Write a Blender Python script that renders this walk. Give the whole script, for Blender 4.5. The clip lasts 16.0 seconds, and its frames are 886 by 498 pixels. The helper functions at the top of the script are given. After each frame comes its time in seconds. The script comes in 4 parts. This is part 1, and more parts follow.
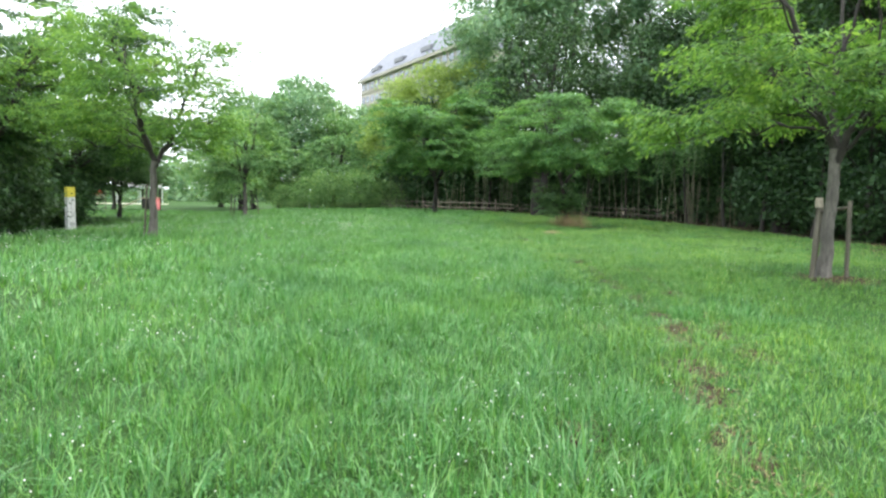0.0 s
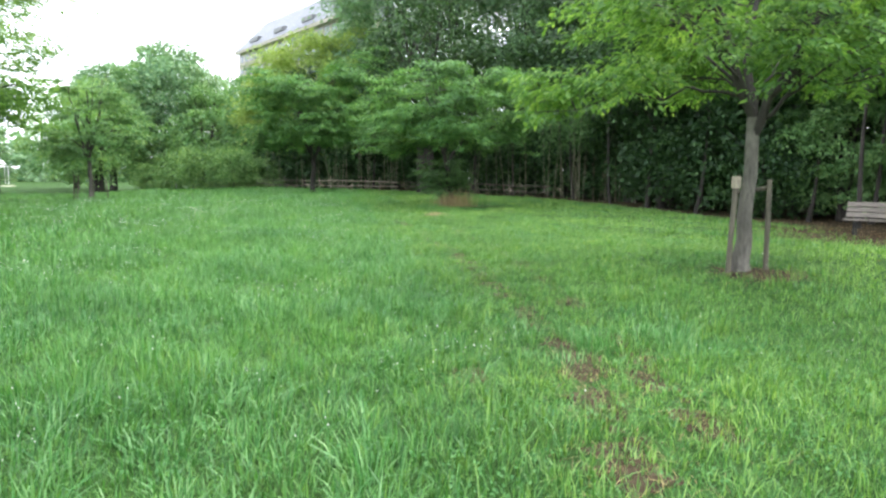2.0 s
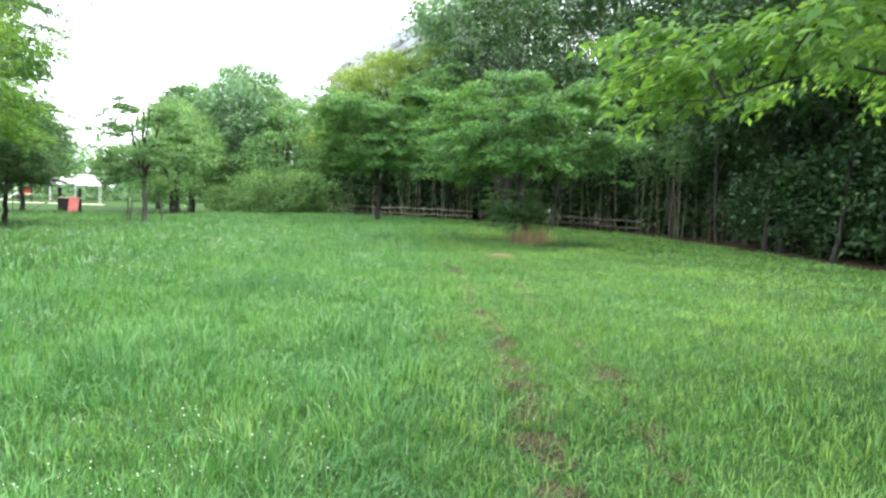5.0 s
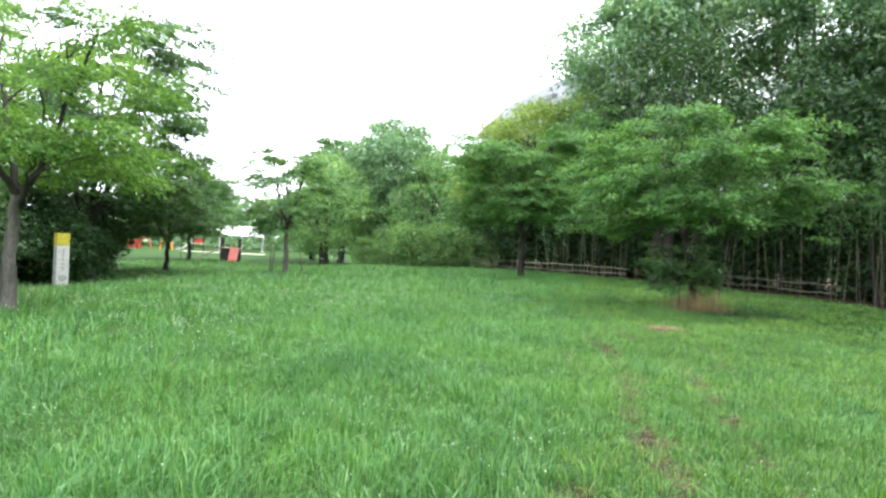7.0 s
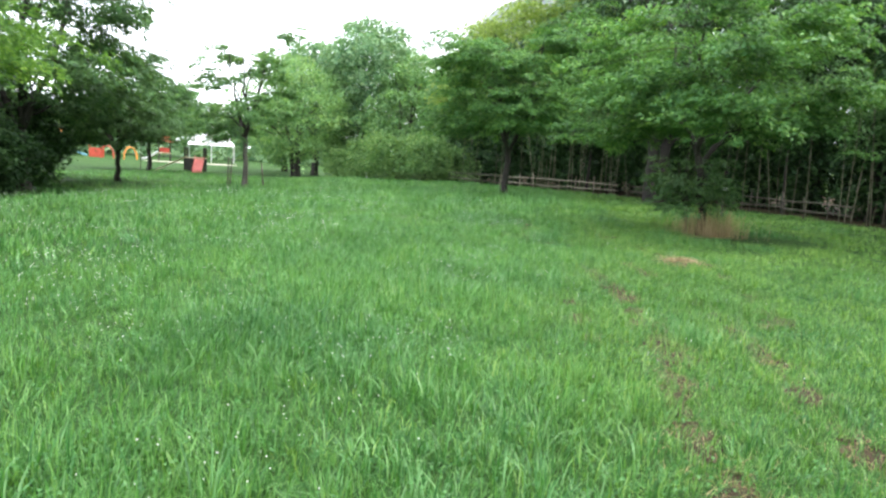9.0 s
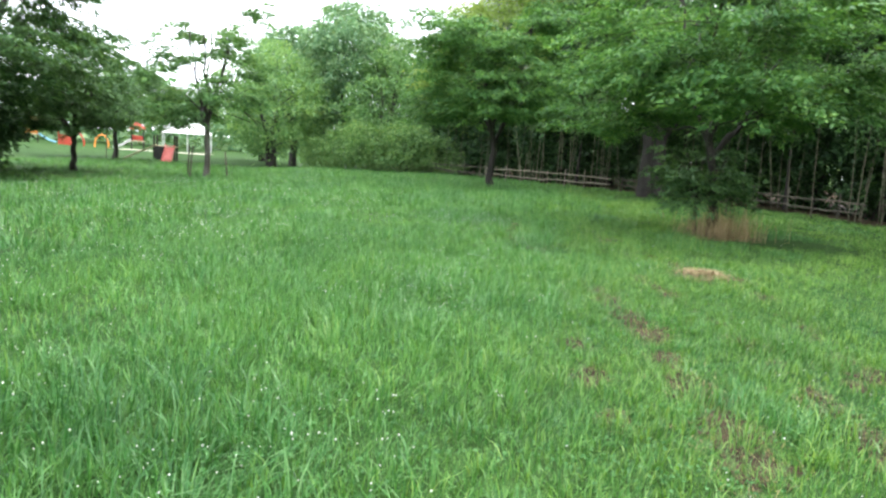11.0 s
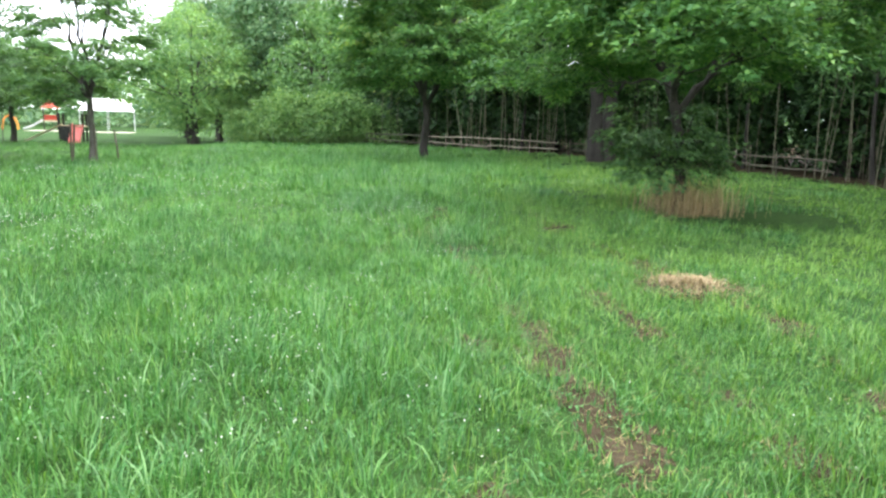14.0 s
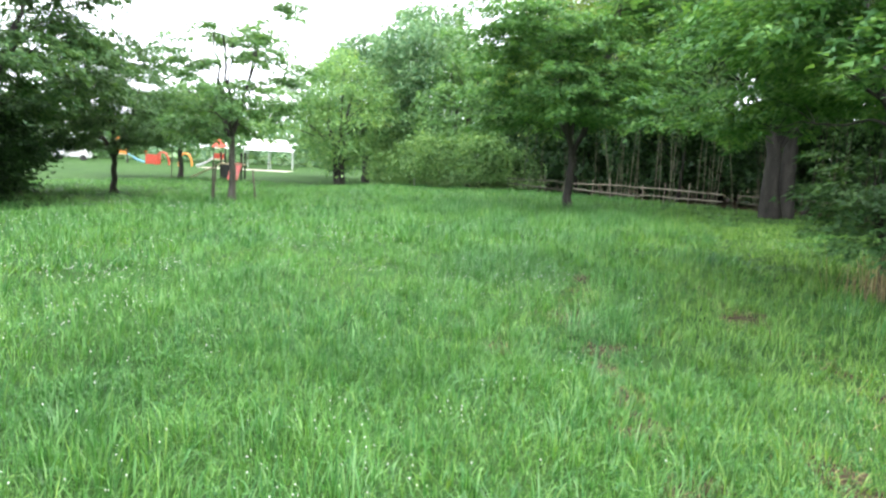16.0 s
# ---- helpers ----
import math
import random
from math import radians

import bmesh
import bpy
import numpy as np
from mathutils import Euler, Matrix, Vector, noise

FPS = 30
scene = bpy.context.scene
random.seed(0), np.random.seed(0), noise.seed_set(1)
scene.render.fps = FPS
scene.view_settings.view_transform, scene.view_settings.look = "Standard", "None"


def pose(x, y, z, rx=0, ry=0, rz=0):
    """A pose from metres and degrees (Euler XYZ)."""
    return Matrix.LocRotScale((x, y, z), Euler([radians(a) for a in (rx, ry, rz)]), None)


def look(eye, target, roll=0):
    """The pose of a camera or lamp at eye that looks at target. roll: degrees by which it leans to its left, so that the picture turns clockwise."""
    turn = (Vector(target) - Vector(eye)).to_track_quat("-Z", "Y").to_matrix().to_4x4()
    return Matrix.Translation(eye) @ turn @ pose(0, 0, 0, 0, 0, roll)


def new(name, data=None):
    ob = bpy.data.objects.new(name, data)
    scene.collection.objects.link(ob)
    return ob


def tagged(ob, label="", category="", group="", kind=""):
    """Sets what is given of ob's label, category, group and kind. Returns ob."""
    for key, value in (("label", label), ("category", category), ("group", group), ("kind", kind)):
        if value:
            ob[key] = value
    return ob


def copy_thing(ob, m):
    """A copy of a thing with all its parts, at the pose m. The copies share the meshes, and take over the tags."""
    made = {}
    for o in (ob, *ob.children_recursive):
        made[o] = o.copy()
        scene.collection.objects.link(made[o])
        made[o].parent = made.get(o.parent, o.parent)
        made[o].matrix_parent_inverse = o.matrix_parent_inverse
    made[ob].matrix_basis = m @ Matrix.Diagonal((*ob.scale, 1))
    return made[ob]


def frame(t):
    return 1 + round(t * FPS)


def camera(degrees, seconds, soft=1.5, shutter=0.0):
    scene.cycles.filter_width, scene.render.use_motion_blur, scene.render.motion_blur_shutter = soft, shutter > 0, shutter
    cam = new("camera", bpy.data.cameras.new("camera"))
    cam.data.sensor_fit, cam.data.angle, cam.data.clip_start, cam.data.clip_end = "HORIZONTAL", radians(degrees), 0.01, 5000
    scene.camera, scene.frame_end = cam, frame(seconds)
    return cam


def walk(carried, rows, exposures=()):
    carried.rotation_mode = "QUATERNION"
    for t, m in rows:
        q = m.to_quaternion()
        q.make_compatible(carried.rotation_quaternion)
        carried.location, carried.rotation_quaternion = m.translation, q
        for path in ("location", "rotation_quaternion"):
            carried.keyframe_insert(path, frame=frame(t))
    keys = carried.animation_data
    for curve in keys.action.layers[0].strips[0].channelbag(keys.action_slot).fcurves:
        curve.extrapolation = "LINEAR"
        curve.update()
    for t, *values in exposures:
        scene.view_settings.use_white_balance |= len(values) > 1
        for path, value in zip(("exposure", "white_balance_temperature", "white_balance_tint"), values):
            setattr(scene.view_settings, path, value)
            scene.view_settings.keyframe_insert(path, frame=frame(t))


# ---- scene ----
cam = camera(67.1, 16.0, soft=2.5)
METRES, EYE, TILT, LEAN, TURN = 19.7, 1.5, 0.0, 0.0, 0.0
ROWS = [
    (0.0, 0.0, 0.0, 0.0, 0.1, -4.66, -1.21),
    (0.5, 0.0016, 0.0288, -0.0004, -5.43, -6.02, -2.52),
    (1.0, 0.0136, 0.0563, -0.0004, -10.49, -7.37, -2.16),
    (1.5, 0.0237, 0.0887, 0.0007, -13.28, -8.65, -1.64),
    (2.0, 0.0336, 0.1192, 0.0036, -9.2, -6.5, -0.67),
    (2.5, 0.0474, 0.1489, 0.004, -5.93, -5.84, -0.85),
    (3.0, 0.0564, 0.1798, 0.0058, -6.68, -5.35, -2.55),
    (5.5, 0.0927, 0.3567, 0.0095, 2.34, -4.34, -2.08),
    (6.0, 0.0898, 0.392, 0.0096, 7.0, -4.48, -2.47),
    (6.5, 0.0928, 0.424, 0.0108, 8.39, -4.49, -2.61),
    (7.0, 0.0963, 0.4576, 0.0125, 10.97, -0.33, -2.78),
    (7.5, 0.0938, 0.4922, 0.0126, 6.02, -5.72, -3.41),
    (8.0, 0.0958, 0.5279, 0.0125, 9.68, -5.46, -2.99),
    (8.5, 0.0867, 0.5626, 0.0117, 9.68, -7.18, -3.14),
    (11.0, 0.0755, 0.7097, 0.0082, 8.27, -8.29, -3.92),
    (11.5, 0.0834, 0.7304, 0.0072, 3.78, -8.82, -1.38),
    (12.0, 0.093, 0.7533, 0.0086, -6.84, -10.57, -1.15),
    (12.5, 0.0903, 0.7807, 0.009, -10.14, -11.98, -1.74),
    (13.0, 0.0974, 0.8077, 0.0081, -6.72, -10.07, -1.56),
    (13.5, 0.098, 0.8361, 0.009, 1.3, -11.12, -1.13),
    (14.0, 0.0941, 0.8629, 0.011, 3.93, -10.85, -1.72),
    (14.5, 0.0948, 0.8942, 0.0117, 3.85, -10.07, -2.77),
    (15.0, 0.085, 0.9227, 0.011, 6.38, -10.49, -3.72),
    (15.5, 0.0867, 0.9472, 0.0123, 14.24, -7.58, -2.9),
    (16.0, 0.0878, 0.9736, 0.0132, 16.35, -7.68, -2.84),
]
walk(cam, [(t, pose(0, 0, EYE, TILT, LEAN, TURN) @ pose(METRES * x, METRES * y, METRES * z, 90 + pitch, roll, yaw)) for t, x, y, z, yaw, pitch, roll in ROWS], exposures=[(0.0, 1.22), (2.5, 1.32), (5.5, 1.46), (6.6, 1.42), (7.5, 1.22), (8.5, 1.26), (12.0, 1.28), (13.0, 1.38), (16.0, 1.54)])

# ---- light ----
world = bpy.data.worlds.new("overcast_sky")
scene.world = world
world.use_nodes = True
wn, wl = world.node_tree.nodes, world.node_tree.links
sky = wn.new("ShaderNodeTexSky")
sky.sky_type = 'NISHITA'
sky.sun_disc = False
sky.sun_elevation, sky.sun_rotation = radians(58), radians(70)
sky.air_density, sky.dust_density, sky.ozone_density = 1.0, 4.0, 1.0
cloud = wn.new("ShaderNodeMix")
cloud.data_type = 'RGBA'
cloud.inputs[0].default_value = 0.8
cloud.inputs[7].default_value = (11.3, 11.9, 12.9, 1)
wl.new(sky.outputs[0], cloud.inputs[6])
wl.new(cloud.outputs[2], wn["Background"].inputs[0])
wn["Background"].inputs[1].default_value = 0.15
sun = new("sun", bpy.data.lights.new("sun", 'SUN'))
sun.data.energy, sun.data.angle, sun.data.color = 1.3, radians(22), (1.0, 0.96, 0.9)
sun.matrix_world = look((0, 0, 50), (-50 * math.sin(radians(70)) * 0.62, -50 * math.cos(radians(70)) * 0.62, 0))


# ---- materials ----
def material(name):
    m = bpy.data.materials.new(name)
    m.use_nodes = True
    return m, m.node_tree.nodes, m.node_tree.links, m.node_tree.nodes["Principled BSDF"]


def ramp(nodes, stops):
    r = nodes.new("ShaderNodeValToRGB")
    e = r.color_ramp.elements
    while len(e) < len(stops):
        e.new(0.5)
    for k, (p, c) in zip(e, stops):
        k.position, k.color = p, (*c, 1)
    return r


def noise_tex(nodes, links, scale, detail=5, rough=0.6, space="Object"):
    co = nodes.new("ShaderNodeTexCoord")
    n = nodes.new("ShaderNodeTexNoise")
    n.inputs["Scale"].default_value, n.inputs["Detail"].default_value, n.inputs["Roughness"].default_value = scale, detail, rough
    links.new(co.outputs[space], n.inputs["Vector"])
    return n


def mixed(nodes, links, kind, fac, a, b):
    m = nodes.new("ShaderNodeMix")
    m.data_type, m.blend_type = 'RGBA', kind
    if isinstance(fac, float):
        m.inputs[0].default_value = fac
    else:
        links.new(fac, m.inputs[0])
    for s, v in ((6, a), (7, b)):
        if isinstance(v, tuple):
            m.inputs[s].default_value = (*v, 1)
        else:
            links.new(v, m.inputs[s])
    return m.outputs[2]


def leaf_material(name, dark, mid, light, through_part=0.4, patch=0.5, rough=0.55):
    """Leaves or blades: each one a little different, drifting in patches, letting some light through."""
    m, n, l, p = material(name)
    geo = n.new("ShaderNodeNewGeometry")
    r = ramp(n, [(0.0, dark), (0.5, mid), (1.0, light)])
    l.new(geo.outputs["Random Per Island"], r.inputs[0])
    big = noise_tex(n, l, patch, 3)
    br = ramp(n, [(0.3, (0.62, 0.7, 0.66)), (0.7, (1.2, 1.12, 0.98))])
    l.new(big.outputs[0], br.inputs[0])
    col = mixed(n, l, 'MULTIPLY', 1.0, r.outputs[0], br.outputs[0])
    l.new(col, p.inputs["Base Color"])
    p.inputs["Roughness"].default_value = rough
    p.inputs["Specular IOR Level"].default_value = 0.35
    t = n.new("ShaderNodeBsdfTranslucent")
    warm = mixed(n, l, 'MULTIPLY', 1.0, col, (1.25, 1.15, 0.6))
    l.new(warm, t.inputs[0])
    mix = n.new("ShaderNodeMixShader")
    mix.inputs[0].default_value = through_part
    l.new(p.outputs[0], mix.inputs[1])
    l.new(t.outputs[0], mix.inputs[2])
    l.new(mix.outputs[0], n["Material Output"].inputs[0])
    return m


def rough_material(name, a, b, scale, fine, bump=0.5, rough=0.85, stretch=(1, 1, 1), metal=0.0, gloss=0.4):
    """Bark, wood, soil, paint: two scales of mottling and a relief."""
    m, n, l, p = material(name)
    co = n.new("ShaderNodeTexCoord")
    mp = n.new("ShaderNodeMapping")
    mp.inputs["Scale"].default_value = stretch
    l.new(co.outputs["Object"], mp.inputs["Vector"])
    n1, n2 = n.new("ShaderNodeTexNoise"), n.new("ShaderNodeTexNoise")
    for k, s in ((n1, scale), (n2, fine)):
        k.inputs["Scale"].default_value, k.inputs["Detail"].default_value = s, 6
        l.new(mp.outputs[0], k.inputs["Vector"])
    r = ramp(n, [(0.3, a), (0.7, b)])
    l.new(n1.outputs[0], r.inputs[0])
    r2 = ramp(n, [(0.25, (0.6, 0.6, 0.6)), (0.75, (1.25, 1.25, 1.25))])
    l.new(n2.outputs[0], r2.inputs[0])
    l.new(mixed(n, l, 'MULTIPLY', 1.0, r.outputs[0], r2.outputs[0]), p.inputs["Base Color"])
    p.inputs["Roughness"].default_value, p.inputs["Metallic"].default_value, p.inputs["Specular IOR Level"].default_value = rough, metal, gloss
    bp = n.new("ShaderNodeBump")
    bp.inputs["Strength"].default_value, bp.inputs["Distance"].default_value = bump, 0.02
    l.new(n2.outputs[0], bp.inputs["Height"])
    l.new(bp.outputs[0], p.inputs["Normal"])
    return m


M = {
    "grass": leaf_material("grass_blades", (0.036, 0.125, 0.03), (0.082, 0.245, 0.058), (0.2, 0.4, 0.13), 0.35, 0.35, 0.42),
    "short": leaf_material("short_grass_blades", (0.054, 0.14, 0.028), (0.122, 0.28, 0.058), (0.27, 0.45, 0.13), 0.35, 0.5, 0.42),
    "lush": leaf_material("lush_grass_blades", (0.03, 0.12, 0.03), (0.07, 0.23, 0.06), (0.22, 0.41, 0.18), 0.35, 0.5, 0.38),
    "clover": leaf_material("clover_leaves", (0.035, 0.13, 0.035), (0.062, 0.2, 0.052), (0.115, 0.28, 0.095), 0.3, 0.8),
    "straw": leaf_material("dry_grass", (0.11, 0.09, 0.038), (0.22, 0.185, 0.085), (0.42, 0.36, 0.19), 0.2, 0.8),
    "tan": leaf_material("tan_straw", (0.2, 0.145, 0.08), (0.35, 0.262, 0.155), (0.52, 0.41, 0.26), 0.15, 0.8),
    # Tiered, sapling and bush leaves are lightened to stand in for haze.
    "cherry": leaf_material("tiered_tree_leaves", (0.052, 0.15, 0.05), (0.098, 0.25, 0.08), (0.21, 0.4, 0.125), 0.4, 0.6),
    "airy": leaf_material("airy_tree_leaves", (0.07, 0.17, 0.045), (0.125, 0.275, 0.075), (0.24, 0.42, 0.125), 0.55, 0.6),
    "pale": leaf_material("pale_yellow_green_leaves", (0.115, 0.25, 0.095), (0.195, 0.37, 0.155), (0.3, 0.49, 0.23), 0.45, 0.4),
    "sapling": leaf_material("sapling_leaves", (0.08, 0.185, 0.072), (0.14, 0.29, 0.115), (0.23, 0.41, 0.175), 0.4, 0.6),
    "dark": leaf_material("evergreen_leaves", (0.04, 0.105, 0.042), (0.075, 0.175, 0.065), (0.14, 0.265, 0.095), 0.35, 0.4),
    # Darker copy of the evergreen leaves; the wood's deep shade is in the colour.
    "shaded_leaf": leaf_material("shaded_wood_leaves", (0.018, 0.05, 0.02), (0.034, 0.087, 0.032), (0.07, 0.148, 0.05), 0.3, 0.4),
    # Lighter, bluer leaves: the haze of distance is put into the colour.
    "tall": leaf_material("hazed_tall_tree_leaves", (0.1, 0.215, 0.12), (0.175, 0.33, 0.19), (0.29, 0.45, 0.28), 0.35, 0.25),
    "yellow": leaf_material("yellow_green_leaves", (0.16, 0.27, 0.06), (0.27, 0.4, 0.1), (0.38, 0.5, 0.18), 0.4, 0.3),
    "bush": leaf_material("bush_leaves", (0.085, 0.19, 0.065), (0.155, 0.3, 0.105), (0.26, 0.42, 0.165), 0.4, 0.6),
    "litter": leaf_material("dry_fallen_leaves", (0.1, 0.06, 0.03), (0.2, 0.13, 0.07), (0.34, 0.25, 0.14), 0.1, 0.8),
    "bark": rough_material("grey_brown_bark", (0.07, 0.065, 0.054), (0.165, 0.152, 0.128), 6, 30, 0.9, 0.9, (1, 1, 0.35)),
    # Bark darkened further, so that shade among the trees is in its colour.
    "shade_dark_bark": rough_material("shade_dark_bark", (0.02, 0.018, 0.015), (0.058, 0.051, 0.043), 5, 26, 0.9, 0.9, (1, 1, 0.3)),
    "stake": rough_material("weathered_stake_wood", (0.06, 0.056, 0.04), (0.14, 0.125, 0.09), 4, 40, 0.5, 0.85, (3, 3, 0.4)),
    "plank": rough_material("weathered_bench_planks", (0.1, 0.088, 0.074), (0.24, 0.21, 0.175), 3, 30, 0.5, 0.75, (1, 8, 8)),
    "pale_wood": rough_material("pale_dry_poles", (0.17, 0.145, 0.105), (0.36, 0.32, 0.24), 4, 30, 0.4, 0.8, (2, 2, 0.5)),
    "culm": rough_material("bamboo_culm", (0.08, 0.08, 0.045), (0.24, 0.22, 0.14), 1.5, 14, 0.2, 0.5, (2, 2, 0.3)),
    "soil": rough_material("bare_brown_soil", (0.029, 0.0228, 0.0135), (0.086, 0.067, 0.04), 5, 45, 1.0, 0.95, gloss=0.08),
    "iron": rough_material("dark_painted_iron", (0.02, 0.02, 0.02), (0.05, 0.05, 0.045), 5, 40, 0.3, 0.5),
    "white": rough_material("white_paint", (0.6, 0.6, 0.585), (0.72, 0.72, 0.7), 3, 30, 0.1, 0.5),
    "sign_panel": rough_material("weathered_sign_panel", (0.38, 0.4, 0.38), (0.5, 0.51, 0.49), 3, 30, 0.1, 0.6),
    "petal": rough_material("clover_flower_white", (0.7, 0.68, 0.6), (0.85, 0.83, 0.78), 20, 80, 0.1, 0.8),
    "yellow_paint": rough_material("yellow_paint", (0.42, 0.37, 0.04), (0.52, 0.46, 0.06), 3, 30, 0.1, 0.5),
    "print": rough_material("grey_print", (0.2, 0.22, 0.21), (0.3, 0.32, 0.3), 8, 60, 0.05, 0.6),
    "red": rough_material("red_plastic", (0.42, 0.05, 0.03), (0.55, 0.09, 0.05), 2, 20, 0.05, 0.4),
    "pink": rough_material("faded_red_plastic", (0.55, 0.1, 0.09), (0.7, 0.2, 0.17), 2, 20, 0.05, 0.45),
    "orange": rough_material("orange_paint", (0.8, 0.25, 0.04), (0.85, 0.36, 0.08), 2, 20, 0.05, 0.45),
    "blue": rough_material("light_blue_plastic", (0.2, 0.5, 0.68), (0.32, 0.62, 0.78), 2, 20, 0.05, 0.4),
    "wood": rough_material("light_playground_timber", (0.42, 0.34, 0.22), (0.6, 0.5, 0.35), 3, 30, 0.3, 0.7, (1, 8, 8)),
    "concrete": rough_material("cream_facade", (0.33, 0.31, 0.24), (0.42, 0.4, 0.32), 0.3, 3, 0.1, 0.8),
    "roof": rough_material("grey_metal_roof", (0.11, 0.12, 0.14), (0.16, 0.17, 0.195), 0.3, 2, 0.05, 0.5),
    "sand": rough_material("pale_sandy_path", (0.5, 0.45, 0.36), (0.62, 0.57, 0.47), 0.5, 8, 0.2, 0.9),
    "frame_grey": rough_material("grey_window_frame", (0.12, 0.13, 0.14), (0.2, 0.2, 0.2), 2, 20, 0.05, 0.5),
}
gm, gn, gl, gp = material("window_glass")
gp.inputs["Base Color"].default_value, gp.inputs["Roughness"].default_value = (0.12, 0.16, 0.2, 1), 0.08
gp.inputs["Specular IOR Level"].default_value = 0.8
M["glass"] = gm


def ground_material():
    m, n, l, p = material("meadow_ground")
    a = noise_tex(n, l, 0.35, 4)
    b = noise_tex(n, l, 9, 8, 0.7)
    c = noise_tex(n, l, 70, 4, 0.7)
    ra = ramp(n, [(0.3, (0.034, 0.084, 0.022)), (0.7, (0.062, 0.128, 0.034))])
    rb = ramp(n, [(0.3, (0.5, 0.55, 0.5)), (0.7, (1.2, 1.15, 1.1))])
    rc = ramp(n, [(0.3, (0.6, 0.6, 0.6)), (0.7, (1.2, 1.2, 1.2))])
    l.new(a.outputs[0], ra.inputs[0])
    l.new(b.outputs[0], rb.inputs[0])
    l.new(c.outputs[0], rc.inputs[0])
    green = mixed(n, l, 'MULTIPLY', 1.0, mixed(n, l, 'MULTIPLY', 1.0, ra.outputs[0], rb.outputs[0]), rc.outputs[0])
    soil = ramp(n, [(0.3, (0.035, 0.026, 0.015)), (0.7, (0.09, 0.066, 0.038))])
    l.new(b.outputs[0], soil.inputs[0])
    at = n.new("ShaderNodeAttribute")
    at.attribute_name = "litter"
    add = n.new("ShaderNodeMath")
    add.operation = 'MULTIPLY_ADD'
    l.new(b.outputs[0], add.inputs[0])
    add.inputs[1].default_value = 0.8
    l.new(at.outputs["Fac"], add.inputs[2])
    rm = ramp(n, [(0.75, (0, 0, 0)), (0.98, (1, 1, 1))])
    l.new(add.outputs[0], rm.inputs[0])
    l.new(mixed(n, l, 'MIX', rm.outputs[0], green, soil.outputs[0]), p.inputs["Base Color"])
    p.inputs["Roughness"].default_value = 0.95
    p.inputs["Specular IOR Level"].default_value = 0.1
    bp = n.new("ShaderNodeBump")
    bp.inputs["Strength"].default_value, bp.inputs["Distance"].default_value = 0.8, 0.06
    l.new(b.outputs[0], bp.inputs["Height"])
    l.new(bp.outputs[0], p.inputs["Normal"])
    return m


# ---- mesh helpers ----
def np_mesh(name, v, f, mat, parent=None, smooth=False):
    """A mesh object from an array of corners and an array of equal-sided faces."""
    v, f = np.asarray(v, dtype=np.float32), np.asarray(f, dtype=np.int32)
    me = bpy.data.meshes.new(name)
    me.vertices.add(len(v))
    me.vertices.foreach_set("co", v.ravel())
    k = f.shape[1]
    me.loops.add(f.size)
    me.loops.foreach_set("vertex_index", f.ravel())
    me.polygons.add(len(f))
    me.polygons.foreach_set("loop_start", np.arange(0, f.size, k, dtype=np.int32))
    me.update(calc_edges=True)
    me.validate()
    if smooth:
        me.polygons.foreach_set("use_smooth", np.ones(len(f), dtype=bool))
    me.materials.append(mat)
    ob = new(name, me)
    if parent is not None:
        ob.parent = parent
    return ob


def part(name, bm, mat, parent=None, label="", smooth=False):
    """Links a bmesh as one mesh object under a thing or a part."""
    me = bpy.data.meshes.new(name)
    bm.normal_update()
    bm.to_mesh(me)
    bm.free()
    if smooth:
        me.polygons.foreach_set("use_smooth", np.ones(len(me.polygons), dtype=bool))
    me.materials.append(mat)
    ob = new(name, me)
    if parent is not None:
        ob.parent = parent
    return tagged(ob, label)


def box(sx, sy, sz, m=None, bevel=0.006):
    """A bevelled block, centred, in the pose m."""
    bm = bmesh.new()
    bmesh.ops.create_cube(bm, size=1, matrix=Matrix.Diagonal((sx, sy, sz, 1)))
    if bevel:
        bmesh.ops.bevel(bm, geom=bm.edges[:], offset=min(bevel, 0.3 * min(sx, sy, sz)), segments=2, affect='EDGES')
    if m is not None:
        bm.transform(m)
    return bm


def joined(*bms):
    out = bmesh.new()
    for b in bms:
        me = bpy.data.meshes.new("tmp")
        b.to_mesh(me)
        b.free()
        out.from_mesh(me)
        bpy.data.meshes.remove(me)
    return out


def tube(points, radii, sides=8, start=0):
    """Corners and quads of a tapered, bent tube."""
    p = np.array([tuple(q) for q in points], dtype=float)
    t = np.gradient(p, axis=0)
    t /= np.linalg.norm(t, axis=1)[:, None] + 1e-9
    ref = np.array([0.31, 0.95, 0.05]) if abs(t[0, 2]) > 0.7 else np.array([0, 0, 1.0])
    a = np.cross(t, ref)
    a /= np.linalg.norm(a, axis=1)[:, None] + 1e-9
    b = np.cross(t, a)
    th = np.linspace(0, 2 * math.pi, sides, endpoint=False)
    r = np.array(radii)[:, None, None]
    v = p[:, None, :] + r * (np.cos(th)[None, :, None] * a[:, None, :] + np.sin(th)[None, :, None] * b[:, None, :])
    n = len(p)
    i, j = np.meshgrid(np.arange(n - 1), np.arange(sides), indexing="ij")
    q = np.stack([i * sides + j, i * sides + (j + 1) % sides, (i + 1) * sides + (j + 1) % sides, (i + 1) * sides + j], axis=-1).reshape(-1, 4)
    return v.reshape(-1, 3), q + start


def tubes(name, specs, mat, parent=None, sides=8):
    vs, qs, s = [], [], 0
    for pts, rad in specs:
        v, q = tube(pts, rad, sides, s)
        vs.append(v), qs.append(q)
        s += len(v)
    return np_mesh(name, np.concatenate(vs), np.concatenate(qs), mat, parent, True)


